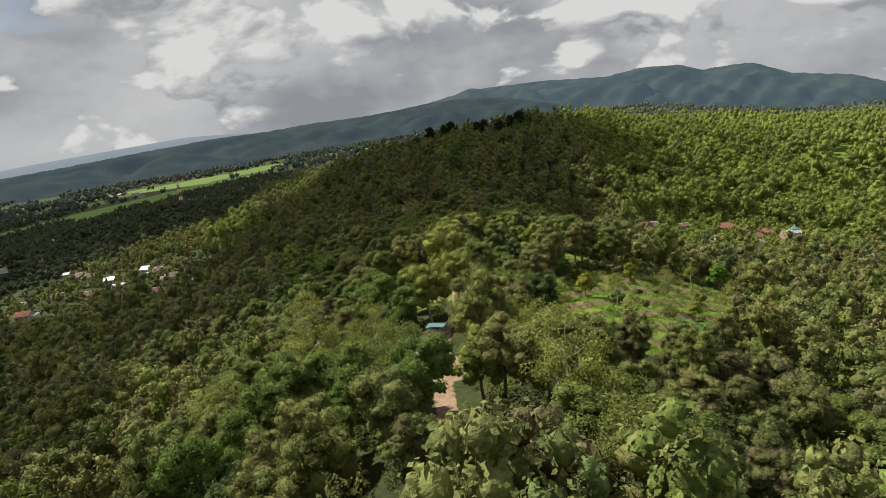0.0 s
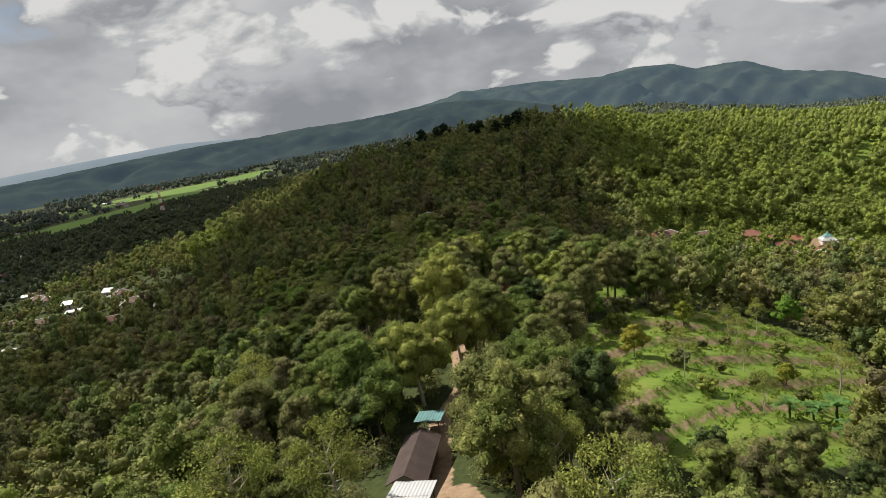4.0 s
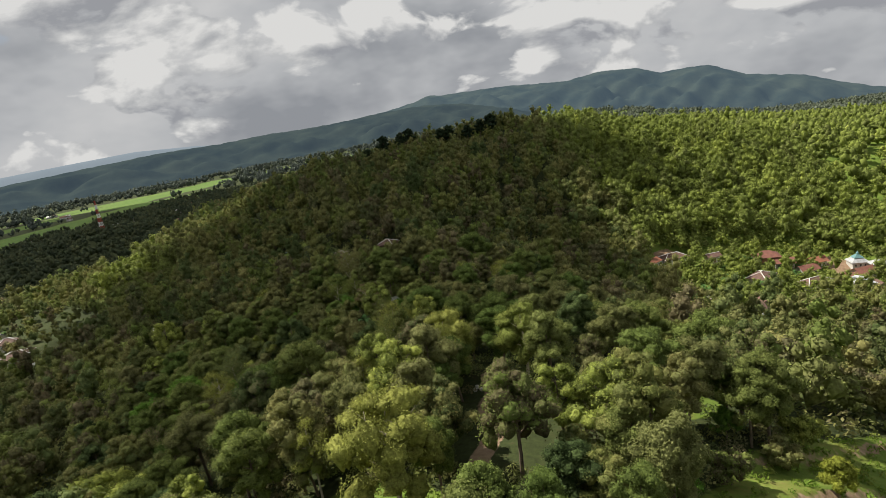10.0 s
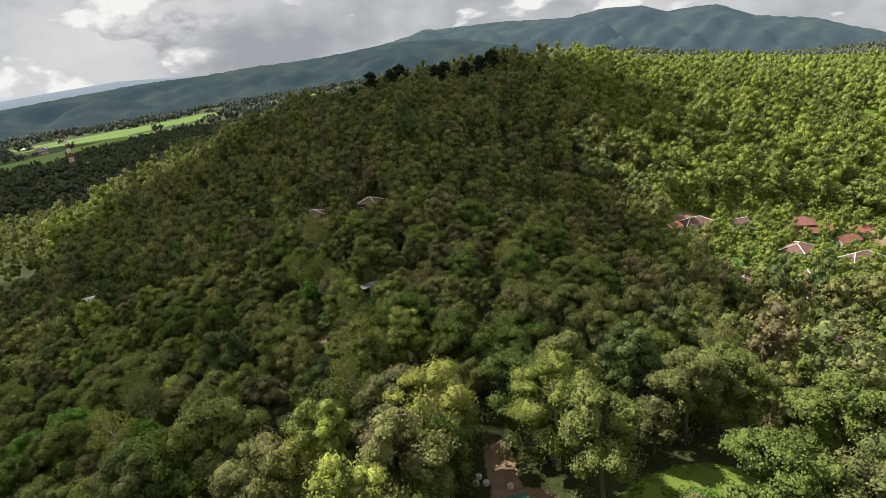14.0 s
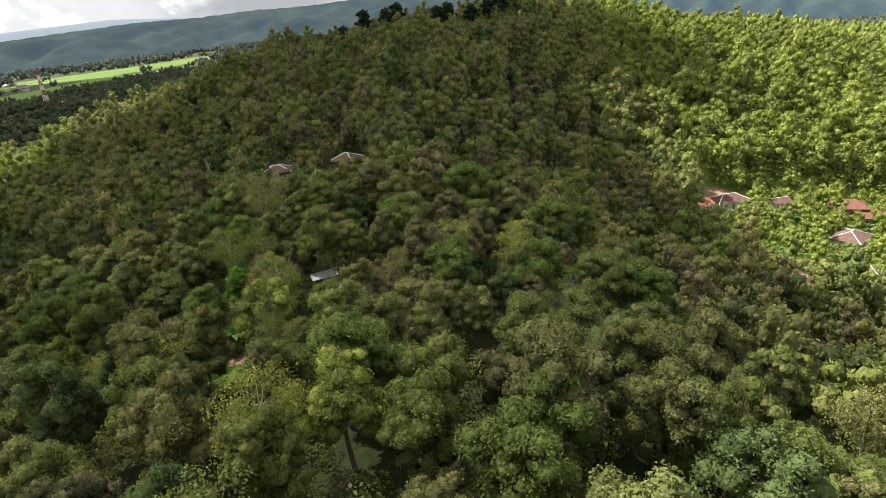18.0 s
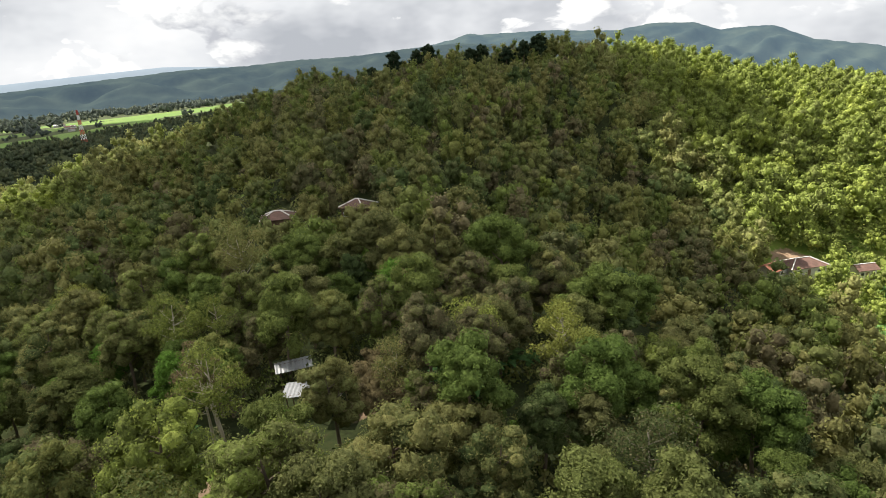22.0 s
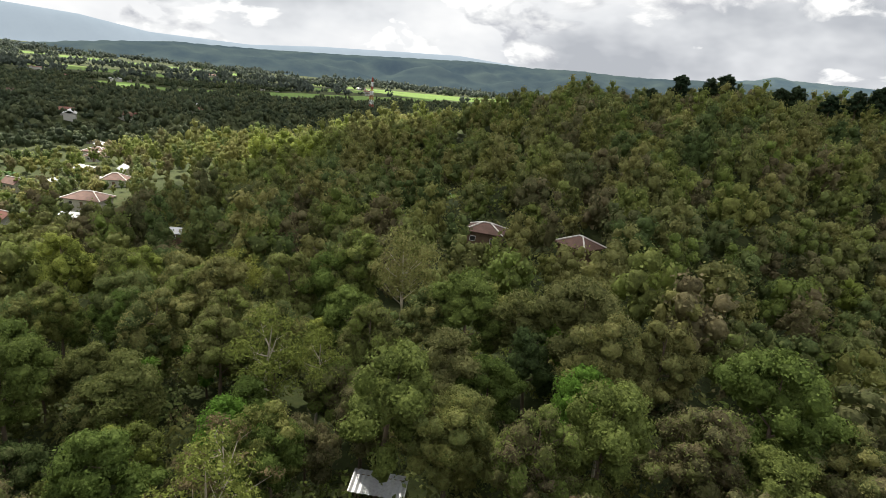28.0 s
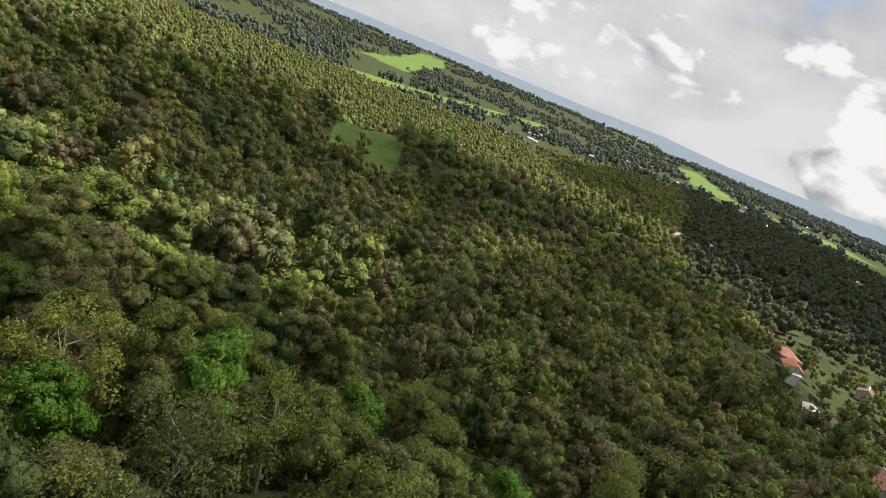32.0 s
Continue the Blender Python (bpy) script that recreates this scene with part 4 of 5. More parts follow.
for args, kw in (
    ((-308, 429, 20, 6, 5, "gable", mat_tin_white, mat_wall_white, "small house with a bright white sheet roof"), dict(caps=False, rise=1.2)),
    ((-340, 445, -10, 9, 5, "gable", mat_tin_white, mat_wall_white, "long pale shed with a white sheet roof"), dict(caps=False, rise=1.2)),
    ((-290, 414, 30, 11, 8, "hip", mat_tile_brown, mat_wall, "brown tiled house with pale ridges by the lane"), {}),
    ((-276, 404, 30, 8, 6, "hip", mat_tile_brown, mat_wall, "brown hip-roofed village house with pale ridges"), {}),
    ((-243, 378, 10, 8, 6, "gable", mat_tin, mat_wall, "grey sheet-roofed house by the lane"), dict(caps=False, rise=1.5)),
    ((-227, 357, 15, 8, 6, "gable", mat_tin_white, mat_wall_white, "house with a flat white metal roof"), dict(caps=False, rise=0.9)),
    ((-200, 361, 40, 8, 6, "hip", mat_tile_brown, mat_wall_white, "brown tiled house with white ridge lines"), dict(annex=(-1, 2.5, mat_tin_white))),
    ((-180, 337, 25, 12, 8, "hip", mat_tile_brown, mat_wall, "large dark brown hip-roofed house on the lane"), {}),
    ((-166, 325, 20, 10, 4, "gable", mat_tin_white, mat_wall_white, "long low shed with a white sheet roof"), dict(caps=False, rise=0.8, high=2.4)),
    ((-262, 298, 15, 9, 7, "hip", mat_tile_orange, mat_brick, "orange tiled house at the edge of the wood"), dict(caps=False)),
    ((-244, 297, 0, 8, 6, "gable", mat_tile_orange, mat_wall_white, "orange tiled house with a white porch"), dict(caps=False, annex=(1, 2.5, mat_tin_white))),
    ((-226, 303, -10, 7, 4, "gable", mat_tin, mat_wall, "low grey tin-roofed shed among trees"), dict(caps=False, rise=0.8, high=2.2)),
    ((-178, 309, 10, 8, 6, "gable", mat_tile_red, mat_wall_white, "red tiled house with a white ridge"), {}),
    ((-256, 342, 20, 7, 5, "gable", mat_tile_brown, mat_wall_white, "brown roofed house with a white front wall"), {}),
    ((-238, 345, 10, 6, 5, "gable", mat_tile_brown, mat_wall, "small brown tiled house behind bananas"), {}),
    ((-218, 379, -15, 6, 5, "gable", mat_tin_white, mat_wall, "small pale-roofed house in the trees"), dict(caps=False)),
    ((-270, 330, -20, 7, 5, "gable", mat_tile_brown, mat_wall, "brown tiled cottage in dense trees"), {}),
):
    tagged(house(*args, **kw), group=LEFT)
house(-117, 322, 25, 6, 4.5, "gable", mat_tin_white, mat_wood, "small hut with a pale sheet roof in the wood", high=2.6, rise=0.9, caps=False)
house(-36, 334, 10, 7.5, 5.5, "hip", mat_tile_brown, mat_wood, "brown tiled house with white ridge lines among trees", high=3.2, rise=1.6)
house(-14.5, 331, -25, 6.5, 5.5, "hip", mat_tile_brown, mat_wood, "brown tiled house with white ridges under trees", high=3.2, rise=1.7)
house(6.5, 252.5, -20, 6.5, 4.5, "gable", mat_tile_brown, mat_wood, "brown tiled hut with a pale eave board", high=2.3, rise=1.3, caps=False)


def far_house(x, y, turn, w, d, roof):
    z = float(height(x, y))
    root = new("house")
    box_part("wall", mat_wall_white, root, (-w / 2, w / 2, -d / 2, d / 2, -0.6, 4.4))
    for s in (-1, 1):
        part("roof_slope", slab([(-w / 2 - 0.6, s * (d / 2 + 0.6), 4.4), (w / 2 + 0.6, s * (d / 2 + 0.6), 4.4), (w / 2 + 0.6, 0, 6.6), (-w / 2 - 0.6, 0, 6.6)][::s], 0.2), roof, root)
    root.matrix_basis = pose(x, y, z, 0, 0, turn)
    return tagged(root, "pale distant farmhouse among the trees of the plain", "house", "farmhouses of the plain")


R2 = np.random.RandomState(9)
for k in range(110):
    a, r = radians(R2.uniform(-105, -22)), R2.uniform(480, 1900)
    cx, cy = r * math.sin(a), 200 + r * math.cos(a)
    if field_area(cx, cy) > 0.2 or cx > -330:
        continue
    for q in range(R2.randint(1, 4)):
        far_house(cx + R2.uniform(-22, 22), cy + R2.uniform(-22, 22), R2.uniform(0, 180), R2.uniform(8, 15), R2.uniform(6, 9), [mat_tin_white, mat_tile_brown, mat_tin, mat_tile_red, mat_tin_white][R2.randint(0, 5)])


def prayer_hall(x, y):
    """A small mosque: white walls, two tiers of teal roof and a pointed crown."""
    z = float(height(x, y))
    root = new("prayer_hall")
    for dims in ((-5, 5, -5, -4.8, -1.5, 4.2), (-5, 5, 4.8, 5, -1.5, 4.2), (-5, -4.8, -4.8, 4.8, -1.5, 4.2), (4.8, 5, -4.8, 4.8, -1.5, 4.2)):
        box_part("wall", mat_wall_white, root, dims)
    for zz, a, b, rise, mat in ((4.2, 5.9, 3.0, 2.6, mat_tin), (7.2, 3.2, 0.8, 2.6, mat_teal)):
        e = [(-a, -a, zz), (a, -a, zz), (a, a, zz), (-a, a, zz)]
        u = [(-b, -b, zz + rise), (b, -b, zz + rise), (b, b, zz + rise), (-b, b, zz + rise)]
        for i in range(4):
            part("roof_slope", slab([e[i], e[(i + 1) % 4], u[(i + 1) % 4], u[i]], 0.12), mat, root)
    box_part("lantern_wall", mat_wall_white, root, (-2.8, 2.8, -2.8, 2.8, 6.4, 7.2))
    rings = [(0.75, 9.7), (1.05, 10.2), (0.9, 10.8), (0.4, 11.5), (0.12, 12.1), (0.05, 13.0)]
    v, f = tube([(0, 0, h) for _, h in rings], [r for r, _ in rings], 10)
    bm = bmesh.new()
    vs = [bm.verts.new(c) for c in v]
    for face in f:
        bm.faces.new([vs[i] for i in face])
    part("dome", bm, mat_teal, root, "teal pointed dome")
    for s in (-1, 1):
        for wx in (-3, 0, 3):
            box_part("window", mat_dark, root, (wx - 0.5, wx + 0.5, s * 5 - 0.03, s * 5 + 0.03, 0.8, 2.6))
    root.matrix_basis = pose(x, y, z + 0.6, 0, 0, -15) @ Matrix.Diagonal((0.66, 0.66, 0.58, 1))
    return tagged(root, "white village mosque with a tiered teal roof", "mosque")


prayer_hall(201, 349)


def shelter(x, y, turn, w, d, high, roof, post, label, tilt=0.5, name="shelter", base=0.0):
    """Posts and a sloping corrugated roof."""
    z = float(height(x, y)) + base
    root = new(name)
    for px in (-w / 2 + 0.2, w / 2 - 0.2):
        for py in (-d / 2 + 0.2, d / 2 - 0.2):
            part("post", bar((px, py, -0.8 - base), (px, py, high + (py / d + 0.5) * tilt - 0.05), 0.07), post, root)
    for py in (-d / 2 + 0.2, d / 2 - 0.2):
        zz = high + (py / d + 0.5) * tilt - 0.06
        part("beam", bar((-w / 2, py, zz), (w / 2, py, zz), 0.05), post, root)
    part("roof_sheet", corrugated(-w / 2 - 0.3, w / 2 + 0.3, -d / 2 - 0.3, d / 2 + 0.3, high, high + tilt, max(4, int(w * 3))), roof, root)
    root.matrix_basis = pose(x, y, z, 0, 0, turn)
    return tagged(root, label, "shelter")


# the stall along the track
house(-9.6, 98.4, 80, 8.5, 3.4, "gable", mat_tile_dark, mat_wood, "dark brown tiled stall beside the dirt track", high=2.3, rise=1.3, caps=False)
shelter(-9.5, 91.4, 170, 4.2, 3.2, 2.1, mat_tin_white, mat_wood, "pale corrugated lean-to in front of the stall", 0.6)
shelter(-8.2, 109.8, 170, 3.2, 3.0, 2.1, mat_teal, mat_wood, "small shelter with a blue-green sheet roof", 0.4)
shelter(-0.6, 85.2, 185, 2.2, 1.8, 2.0, mat_tile_orange, mat_wood, "tiny kiosk with an orange-red roof", 0.35)
shelter(-3.9, 240.6, 170, 2.4, 3.6, 2.4, mat_tin_white, mat_wood, "shed with a pale sheet roof in the clearing", 0.5)
shelter(-7.2, 242.2, 185, 3.2, 3.0, 2.3, mat_tin, mat_wood, "shed with a weathered grey tin roof", 0.3)
shelter(-9.8, 248.6, 20, 3.6, 1.7, 2.3, mat_tin, mat_wood, "narrow lean-to of broken grey tin sheets", 0.25)
shelter(-66, 371, 190, 7.0, 3.0, 3.0, mat_teal, mat_white_paint, "open hut with a bluish sheet roof on the slope", 0.5)


def pavilion(x, y):
    """The green-roofed bench shelter in the yard."""
    root = new("pavilion")
    for px in (-1.1, 1.1):
        for py in (-0.9, 0.9):
            box_part("post", mat_red_paint, root, (px - 0.06, px + 0.06, py - 0.06, py + 0.06, -0.5, 2.0))
    box_part("bench", mat_red_paint, root, (-1.2, 1.2, -1.0, 1.0, 0.42, 0.5), "red painted bench platform")
    for s in (-1, 1):
        part("roof_slope", slab([(-1.5, s * 1.3, 1.95), (1.5, s * 1.3, 1.95), (1.5, 0, 2.45), (-1.5, 0, 2.45)][::s], 0.05), mat_green_roof, root)
    root.matrix_basis = pose(x, y, float(height(x, y)), 0, 0, 8)
    return tagged(root, "red bench shelter with a dark green roof", "pavilion")


pavilion(8.6, 172.2)


def stone_seat(x, y):
    v, f = tube([(0, 0, -0.1), (0, 0, 0.06), (0, 0, 0.36), (0, 0, 0.42), (0, 0, 0.43)], [0.3, 0.34, 0.34, 0.3, 0.01], 10)
    ob = sheet("stone_seat", v, f, mat_stone)
    ob.matrix_basis = pose(x, y, float(height(x, y)))
    return tagged(ob, "round pale concrete seat in the trodden yard", "seat", "round seats in the yard")


for sx, sy in ((5.6, 178.2), (6.6, 178.0), (6.0, 179.2), (8.9, 177.0), (3.4, 121.0), (4.6, 119.4), (2.2, 118.6)):
    stone_seat(sx, sy)


def rock_heap(x, y, r, n, seed, label, mat):
    """A heap of uneven lumps in one mesh."""
    rng = np.random.RandomState(seed)
    bm = bmesh.new()
    for k in range(n):
        a, q = rng.uniform(0, 6.28), r * rng.rand() ** 0.6
        s = rng.uniform(0.2, 0.5)
        m = pose(q * math.cos(a), q * math.sin(a), (1 - q / r) * r * 0.35 + s * 0.3, *rng.uniform(0, 360, 3)) @ Matrix.Diagonal((s, s * rng.uniform(0.5, 1), s * rng.uniform(0.4, 0.8), 1))
        bmesh.ops.create_icosphere(bm, subdivisions=1, radius=1.0, matrix=m)
    for vert in bm.verts:
        vert.co += Vector(rng.normal(size=3)) * 0.03
    me = bpy.data.meshes.new("rock_heap")
    bm.to_mesh(me)
    bm.free()
    me.materials.append(mat)
    ob = new("rock_heap", me)
    ob.matrix_basis = pose(x, y, float(height(x, y)))
    return tagged(ob, label, "rocks", kind="stuff")


rock_heap(12.4, 169.6, 1.6, 34, 3, "heap of pale building stone by the yard", mat_stone)
rock_heap(-10.4, 206.4, 1.3, 22, 6, "small heap of pale blue-white stone in a clearing", mat_stone)
rock_heap(-7.2, 59.5, 2.1, 40, 4, "heap of white limestone beside the track", mat_stone)


def tarp(x, y, w, d, turn):
    n = 9
    U, V = np.meshgrid(np.linspace(-1, 1, n), np.linspace(-1, 1, n), indexing="ij")
    Z = 1.7 - 0.5 * np.abs(V) ** 1.3 + 0.12 * np.sin(5 * U) * np.cos(4 * V) - 0.25 * U * U
    ob = sheet("tarpaulin", np.stack([U * w / 2, V * d / 2, Z], -1).reshape(-1, 3), grid_faces(n, n), mat_blue)
    so = ob.modifiers.new("thickness", "SOLIDIFY")
    so.thickness = 0.02
    root = new("tarpaulin_shelter")
    ob.parent = root
    for px in (-w / 2 + 0.1, w / 2 - 0.1):
        for py in (-d / 2 + 0.1, d / 2 - 0.1):
            part("post", bar((px, py, -0.8), (px, py, 1.0), 0.05), mat_wood, root)
    root.matrix_basis = pose(x, y, float(height(x, y)), 0, 0, turn)
    return tagged(root, "makeshift shelter under a crumpled blue tarpaulin", "shelter")


tarp(-10.0, 231.5, 3.2, 2.6, 25)


def lattice_tower(x, y, high):
    """A red and white lattice mast."""
    z = float(height(x, y))
    root = new("lattice_tower")
    bands = 8
    for k in range(bands):
        z0, z1 = high * k / bands, high * (k + 1) / bands
        r0, r1 = 2.6 * (1 - 0.8 * k / bands), 2.6 * (1 - 0.8 * (k + 1) / bands)
        mat = mat_red_paint if k % 2 else mat_white_paint
        c0 = [(r0 * sx, r0 * sy, z0) for sx, sy in ((-1, -1), (1, -1), (1, 1), (-1, 1))]
        c1 = [(r1 * sx, r1 * sy, z1) for sx, sy in ((-1, -1), (1, -1), (1, 1), (-1, 1))]
        for i in range(4):
            part("leg", bar(c0[i], c1[i], 0.22), mat, root)
            part("brace", bar(c0[i], c1[(i + 1) % 4], 0.12), mat, root)
            part("brace", bar(c0[(i + 1) % 4], c1[i], 0.12), mat, root)
            part("strut", bar(c1[i], c1[(i + 1) % 4], 0.12), mat, root)
    root.matrix_basis = pose(x, y, z - 0.5)
    return tagged(root, "tall red and white lattice telecom mast on the plain", "tower")


lattice_tower(-426, 883, 46)

# ---- trees that stand out ----
FEATURE = {
    "olive": ("olive_crowned_tree", tree_kind(31, 14.5, 4.4, 0.4, 0.3, 9, 2.1, 6500, 0.25, 0.5), mat_bark_pale, mat_leaf_olive, "large tree with a full sunlit olive-yellow crown"),
    "bright": ("bright_green_tree", tree_kind(32, 8.5, 2.3, 0.35, 0.16, 7, 1.5, 3200, 0.26), mat_bark, mat_leaf_bright, "tree with a vivid light green crown"),
    "yellow": ("yellow_flowering_tree", tree_kind(33, 5.2, 1.7, 0.35, 0.12, 6, 1.1, 2000, 0.22), mat_bark, mat_leaf_yellow, "small tree covered in yellow-green leaves"),
    "dry": ("withered_tree", tree_kind(34, 10.5, 2.5, 0.5, 0.16, 8, 0.9, 900, 0.24, 0.45, solid=False), mat_bark_pale, mat_leaf_dry, "withered tree with sparse brown leaves and bare pale limbs"),
    "drybush": ("dry_thicket", tree_kind(35, 4.5, 2.2, 0.3, 0.08, 8, 1.3, 2600, 0.2, 0.45), mat_bark, mat_leaf_dry, "tangled thicket of dry brown foliage"),
    "wisp": ("slender_pale_tree", tree_kind(36, 11.5, 2.5, 0.46, 0.14, 10, 1.35, 3600, 0.22, 0.5, 1.1, solid=False), mat_bark_pale, mat_leaf_olive, "slender tree with a thin crown and pale trunk"),
    "bush": ("round_bush", tree_kind(37, 2.6, 1.3, 0.3, 0.06, 5, 0.95, 1100, 0.2), mat_bark, mat_leaf, "rounded leafy bush in the grass"),
    "hill": ("hilltop_tree", tree_kind(38, 11.0, 2.6, 0.5, 0.24, 7, 1.7, 900, 0.5), mat_bark, mat_leaf_dark, "dark spreading tree on the hilltop skyline"),
    "bare": ("bare_tree", tree_kind(39, 9.0, 2.4, 0.45, 0.13, 9, 0.6, 120, 0.3, 0.4, solid=False), mat_bark_pale, mat_leaf_dry, "nearly bare tree with grey twisting limbs"),
}
SPOTS = [("olive", -5.6, 148.5, 1.05), ("olive", 2.0, 179, 0.9), ("olive", 14.2, 179, 0.85), ("olive", -9.5, 118, 0.9), ("olive", -3, 128, 0.85), ("olive", 3, 132, 0.75), ("wisp", -16, 159, 0.95), ("yellow", 26.4, 130, 1.0), ("yellow", 42.4, 149, 0.9),
         ("bright", 73, 165, 0.95), ("bright", 20, 163, 0.8), ("bright", 24, 168, 0.7), ("wisp", -10.6, 177, 0.9), ("bright", -21.3, 224, 0.8), ("dry", -15.5, 240, 1.0), ("dry", -14.5, 236.5, 0.9), ("drybush", 1.9, 238.6, 1.0), ("drybush", 0.2, 243.5, 0.9),
         ("bright", -6.0, 230.6, 0.75), ("bush", -8.9, 228.6, 1.3), ("bright", 31.5, 241, 0.7), ("bright", 15.3, 233.2, 0.55), ("wisp", 21, 250, 1.0), ("wisp", 20, 244, 1.05), ("bright", -38.4, 250, 0.8), ("bright", -36.6, 257, 0.8), ("bright", -4.6, 275, 1.1),
         ("wisp", -20.8, 255, 0.95), ("bright", -50.6, 206, 1.4), ("bright", -40.2, 203, 1.0), ("bright", -66, 214, 1.2), ("wisp", -34, 214, 1.0), ("bright", 2, 262, 1.1), ("bright", -22, 246, 0.9), ("bright", -150, 272, 1.0), ("bright", -70, 231, 1.1), ("bare", 9.3, 238, 0.8), ("bare", 4.5, 229, 0.7),
         ("wisp", 50.4, 143, 0.6), ("wisp", 38.7, 112, 0.6), ("wisp", 56.6, 123, 0.9), ("wisp", 68, 125, 0.85), ("wisp", 30.8, 120, 0.7), ("bush", 32.3, 115.6, 0.9), ("bush", 38.6, 125, 0.6), ("bush", 19.8, 103, 1.2), ("bush", 24.5, 97, 1.3), ("bush", 46.7, 104, 1.2),
         ("bush", 41, 137, 0.5), ("bush", 53, 134, 0.5), ("bush", 36, 141, 0.7), ("bush", 60, 146, 0.6), ("bush", 48, 118, 0.7), ("bush", -13, 141, 0.8), ("bush", -17, 150, 0.9), ("bush", -15, 226, 0.8), ("bush", -20, 232, 0.7),
         ("hill", 1, 526, 1.35), ("hill", -6, 525, 1.2), ("hill", -18, 522, 1.35), ("hill", 24, 528, 1.2), ("hill", 31, 529, 1.5), ("hill", 45, 531, 1.3), ("hill", 55, 534, 1.35), ("hill", 62, 533, 1.5), ("hill", -30, 518, 1.1), ("wisp", 90, 170, 0.9), ("wisp", 96, 180, 1.0), ("wisp", 84, 172, 0.95), ("wisp", 102, 168, 0.9), ("wisp", 110, 172, 1.0), ("wisp", 44, 128, 0.5), ("wisp", 35, 133, 0.45), ("wisp", 52, 150, 0.6), ("wisp", 60, 136, 0.5), ("wisp", 62, 158, 0.7), ("yellow", 50, 126, 0.7), ("bush", 43, 122, 0.8), ("bush", 57, 140, 0.9), ("bush", 47, 141, 0.7), ("bush", 33, 127, 0.9), ("bush", 40, 155, 1.2), ("bush", 46, 160, 1.4), ("bright", 36, 160, 0.55), ("bush", 31, 150, 1.3), ("bush", 27, 141, 1.3), ("bright", 24, 146, 0.6), ("bare", 66, 138, 0.6), ("bare", -40, 212, 0.9)]
made = {}
for kind, px, py, s in SPOTS:
    if kind not in made:
        ob = made[kind] = make_tree(*FEATURE[kind])
    else:
        ob = copy_thing(made[kind], pose(0, 0, 0))
    ob.matrix_basis = pose(px, py, float(height(px, py)), 0, 0, RNG.uniform(0, 360)) @ Matrix.Diagonal((s, s, s, 1))


def banana_shape(seed):
    """Arching blades with a folded midrib round a short stem."""
    rng = np.random.RandomState(seed)
    vs, fs, off = [], [], 0
    for k in range(9):
        a, up, ln = k * 2.4 + rng.uniform(-0.3, 0.3), rng.uniform(0.5, 1.25), rng.uniform(1.7, 2.4)
        rows = 7
        for i in range(rows):
            t = i / (rows - 1)
            r, z = ln * (t * math.cos(up) + 0.25 * t * t), 1.6 + ln * (t * math.sin(up) - 0.62 * t ** 2.2)
            w = 0.34 * math.sin(math.pi * min(t * 0.9 + 0.08, 1)) ** 0.7
            ca, sa = math.cos(a), math.sin(a)
            for sgn, lift in ((-1, 0.1), (0, 0), (1, 0.1)):
                vs.append((r * ca - sgn * w * sa, r * sa + sgn * w * ca, z + lift * w * 2))
        for i in range(rows - 1):
            for j in range(2):
                q = off + i * 3 + j
                fs.append((q, q + 1, q + 4, q + 3))
        off += rows * 3
    return tube([(0, 0, -0.3), (0.03, 0, 0.9), (0, 0, 1.9)], [0.16, 0.13, 0.07], 7), (np.array(vs), np.array(fs))


banana = [make_tree("banana_plant", banana_shape(80 + k), mat_leaf_banana, mat_leaf_banana, "banana plant with broad arching leaves") for k in range(2)]
for b in banana:
    tagged(b, category="banana plant", group="banana plants")
first = [True, True]
for cx, cy, n, spread in ((10.2, 242.7, 5, 2.5), (13.6, 249.5, 4, 2.5), (26.7, 248, 4, 3), (-36, 228.5, 3, 2), (150, 350, 16, 14), (170, 345, 12, 10), (130, 345, 12, 12), (-230, 366, 12, 12), (-250, 352, 8, 10), (118, 330, 8, 9), (45, 108, 4, 4), (-16, 233, 3, 3)):
    for q in range(n):
        px, py, k = cx + R2.normal() * spread, cy + R2.normal() * spread, R2.randint(0, 2)
        if any(math.hypot(px - hx, py - hy) < hr * 0.75 for hx, hy, hr in BUILT):
            continue
        s = R2.uniform(1.0, 1.6)
        ob = banana[k] if first[k] else copy_thing(banana[k], pose(0, 0, 0))
        first[k] = False
        ob.matrix_basis = pose(px, py, float(height(px, py)), 0, 0, R2.uniform(0, 360)) @ Matrix.Diagonal((s, s, s, 1))

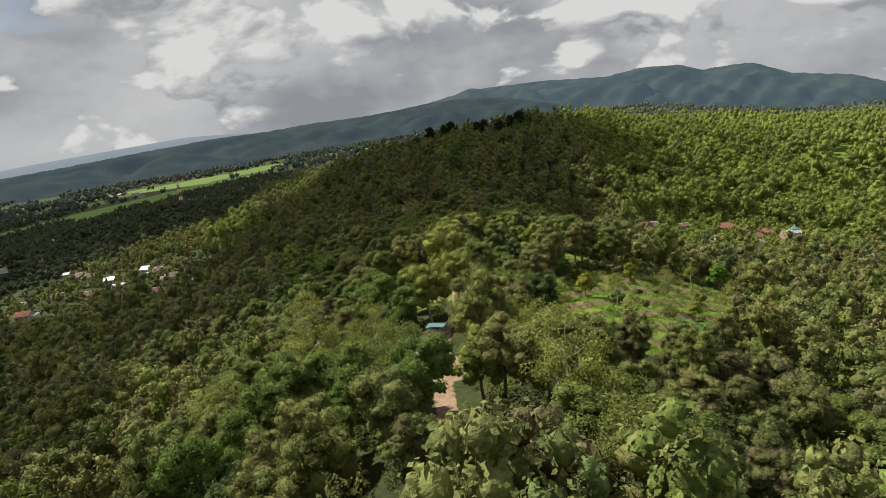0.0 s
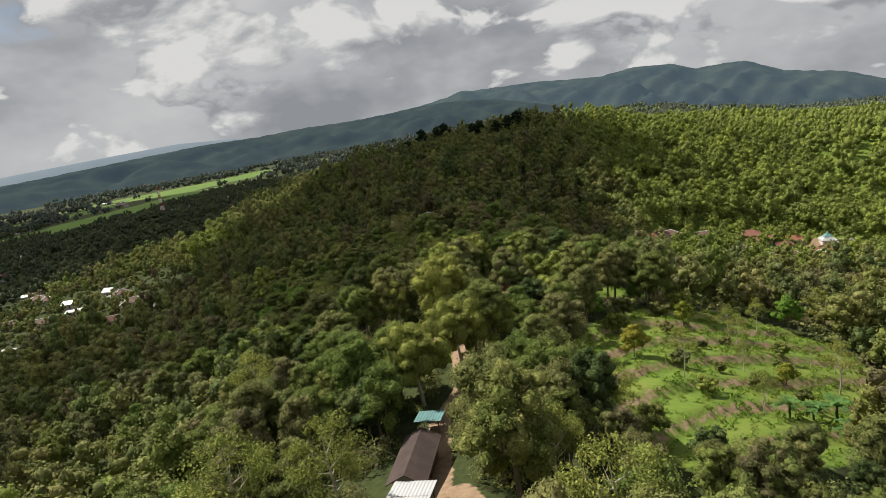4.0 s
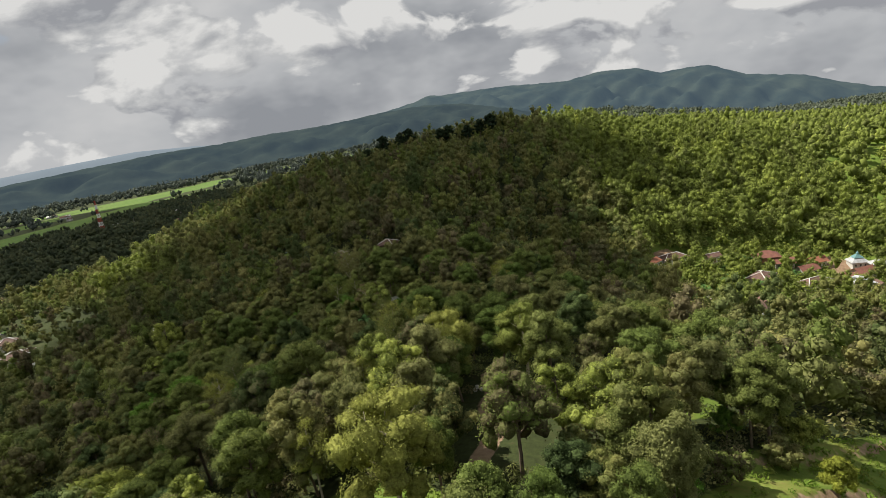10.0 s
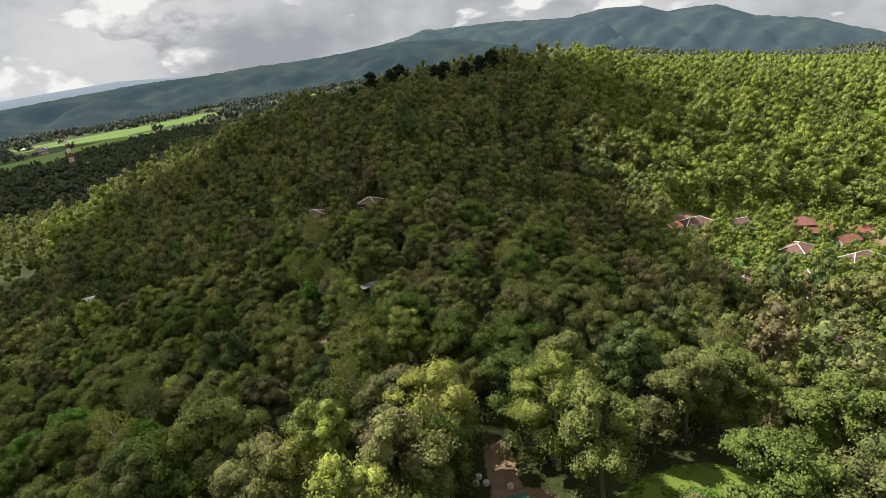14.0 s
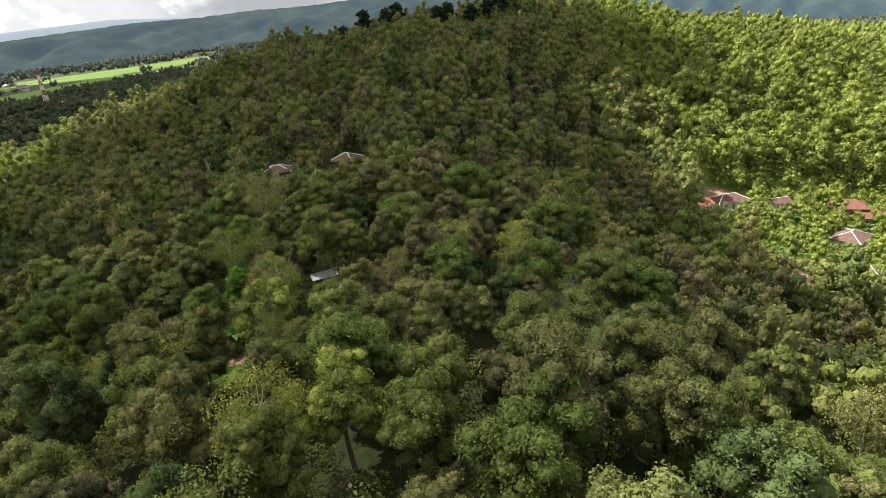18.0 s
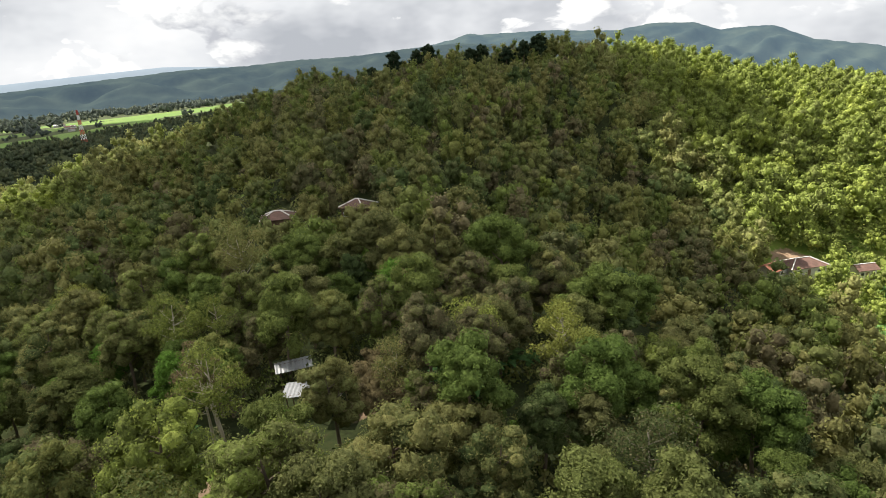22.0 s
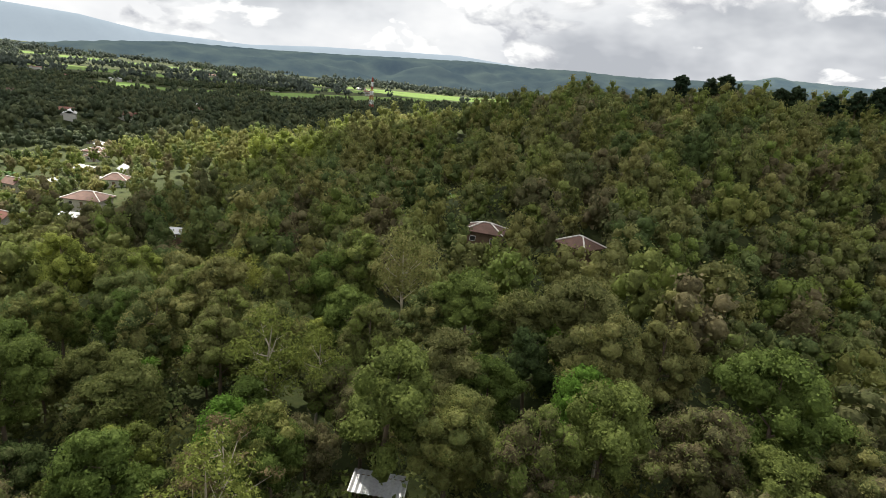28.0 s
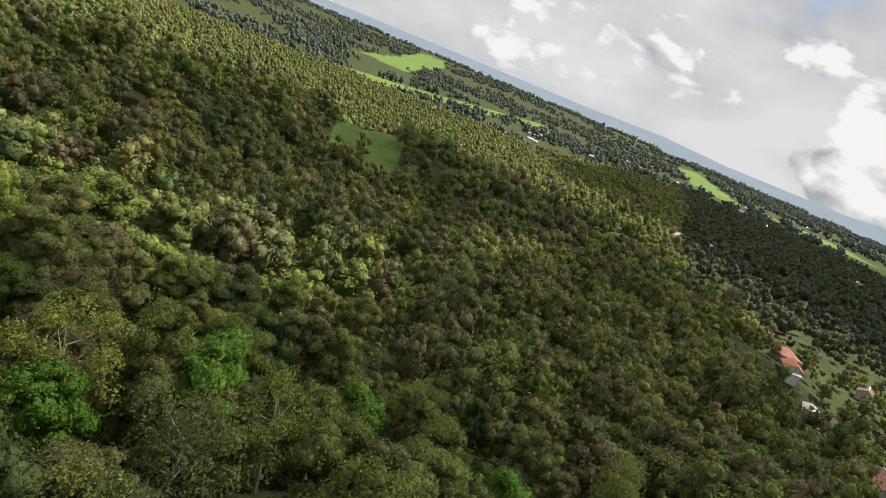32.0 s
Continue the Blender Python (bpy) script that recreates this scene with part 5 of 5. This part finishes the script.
# low growth on the open ground
tx, ty = scatter(-100, 85, 95, 240, 1.6, RNG)
keep = (grass_area(tx, ty) > 0.4) & (soil_area(tx, ty) < 0.3) & (RNG.rand(len(tx)) < 0.55)
tuft = [leaves(np.random.RandomState(90 + k), [(np.array([0, 0, 0.25]), np.array([0.55, 0.55, 0.35]))], 24, 0.42, 0.35) for k in range(3)]
grass = wood_mass("grass", "rough green grass and weeds on the terraces", tx[keep], ty[keep], tuft, RNG, 0.6, 1.5)
grass.data.materials.clear()
mat_grass = foliage("grass_blade", [(0.0, (0.130, 0.230, 0.030)), (0.5, (0.185, 0.275, 0.040)), (1.0, (0.250, 0.270, 0.065))], "tint", 0.35)
grass.data.materials.append(mat_grass)
ux, uy = scatter(-105, 56, 40, 292, 4.2, RNG)
keep = near_zone(ux, uy) & ~open_ground(ux, uy) & ~built(ux, uy)
shrub = [leaves(np.random.RandomState(95 + k), [(np.array([0, 0, 0.9]), np.array([1.6, 1.6, 1.2]))], 210, 0.3, 0.6) for k in range(3)]
wood_mass("undergrowth", "dense green shrubs and saplings under the trees", ux[keep], uy[keep], shrub, RNG, 0.6, 1.6)
vx, vy = (np.concatenate(c) for c in zip(scatter(-130, 215, 240, 420, 4.6, RNG), scatter(-235, -20, 95, 240, 4.8, RNG), scatter(-235, -130, 240, 300, 4.8, RNG), scatter(46, 125, 85, 240, 4.4, RNG)))
keep = ~near_zone(vx, vy) & ~open_ground(vx, vy) & (height(vx, vy) > -70)
for hx, hy, hr in BUILT:
    keep &= np.hypot(vx - hx, vy - hy) > hr * 0.55 + 1.0
scrub = [leaves(np.random.RandomState(98 + k), [(np.array([0, 0, 1.0]), np.array([1.7, 1.7, 1.4]))], 34, 0.75, 0.6) for k in range(3)]
wood_mass("garden_scrub", "green shrubs and saplings between houses and trees", vx[keep], vy[keep], scrub, RNG, 0.7, 1.7)
# filler scrub added to lighten dark gaps between the sunlit trees
bx, by = (np.concatenate(c) for c in zip(scatter(70, 268, 300, 618, 4.3, RNG), scatter(-268, -100, 385, 560, 4.3, RNG)))
keep = (sunny(bx, by) > 0.35) & ~open_ground(bx, by)
for hx, hy, hr in BUILT:
    keep &= np.hypot(bx - hx, by - hy) > hr * 0.6 + 1.5
young = [leaves(np.random.RandomState(108 + k), [(np.array([0, 0, 1.8]), np.array([1.9, 1.9, 2.2]))], 46, 0.85, 0.6) for k in range(3)]
wood_mass("young_bamboo", "filler scrub and saplings, sunshine put into their bright yellow-green leaves", bx[keep], by[keep], young, RNG, 0.8, 1.7)
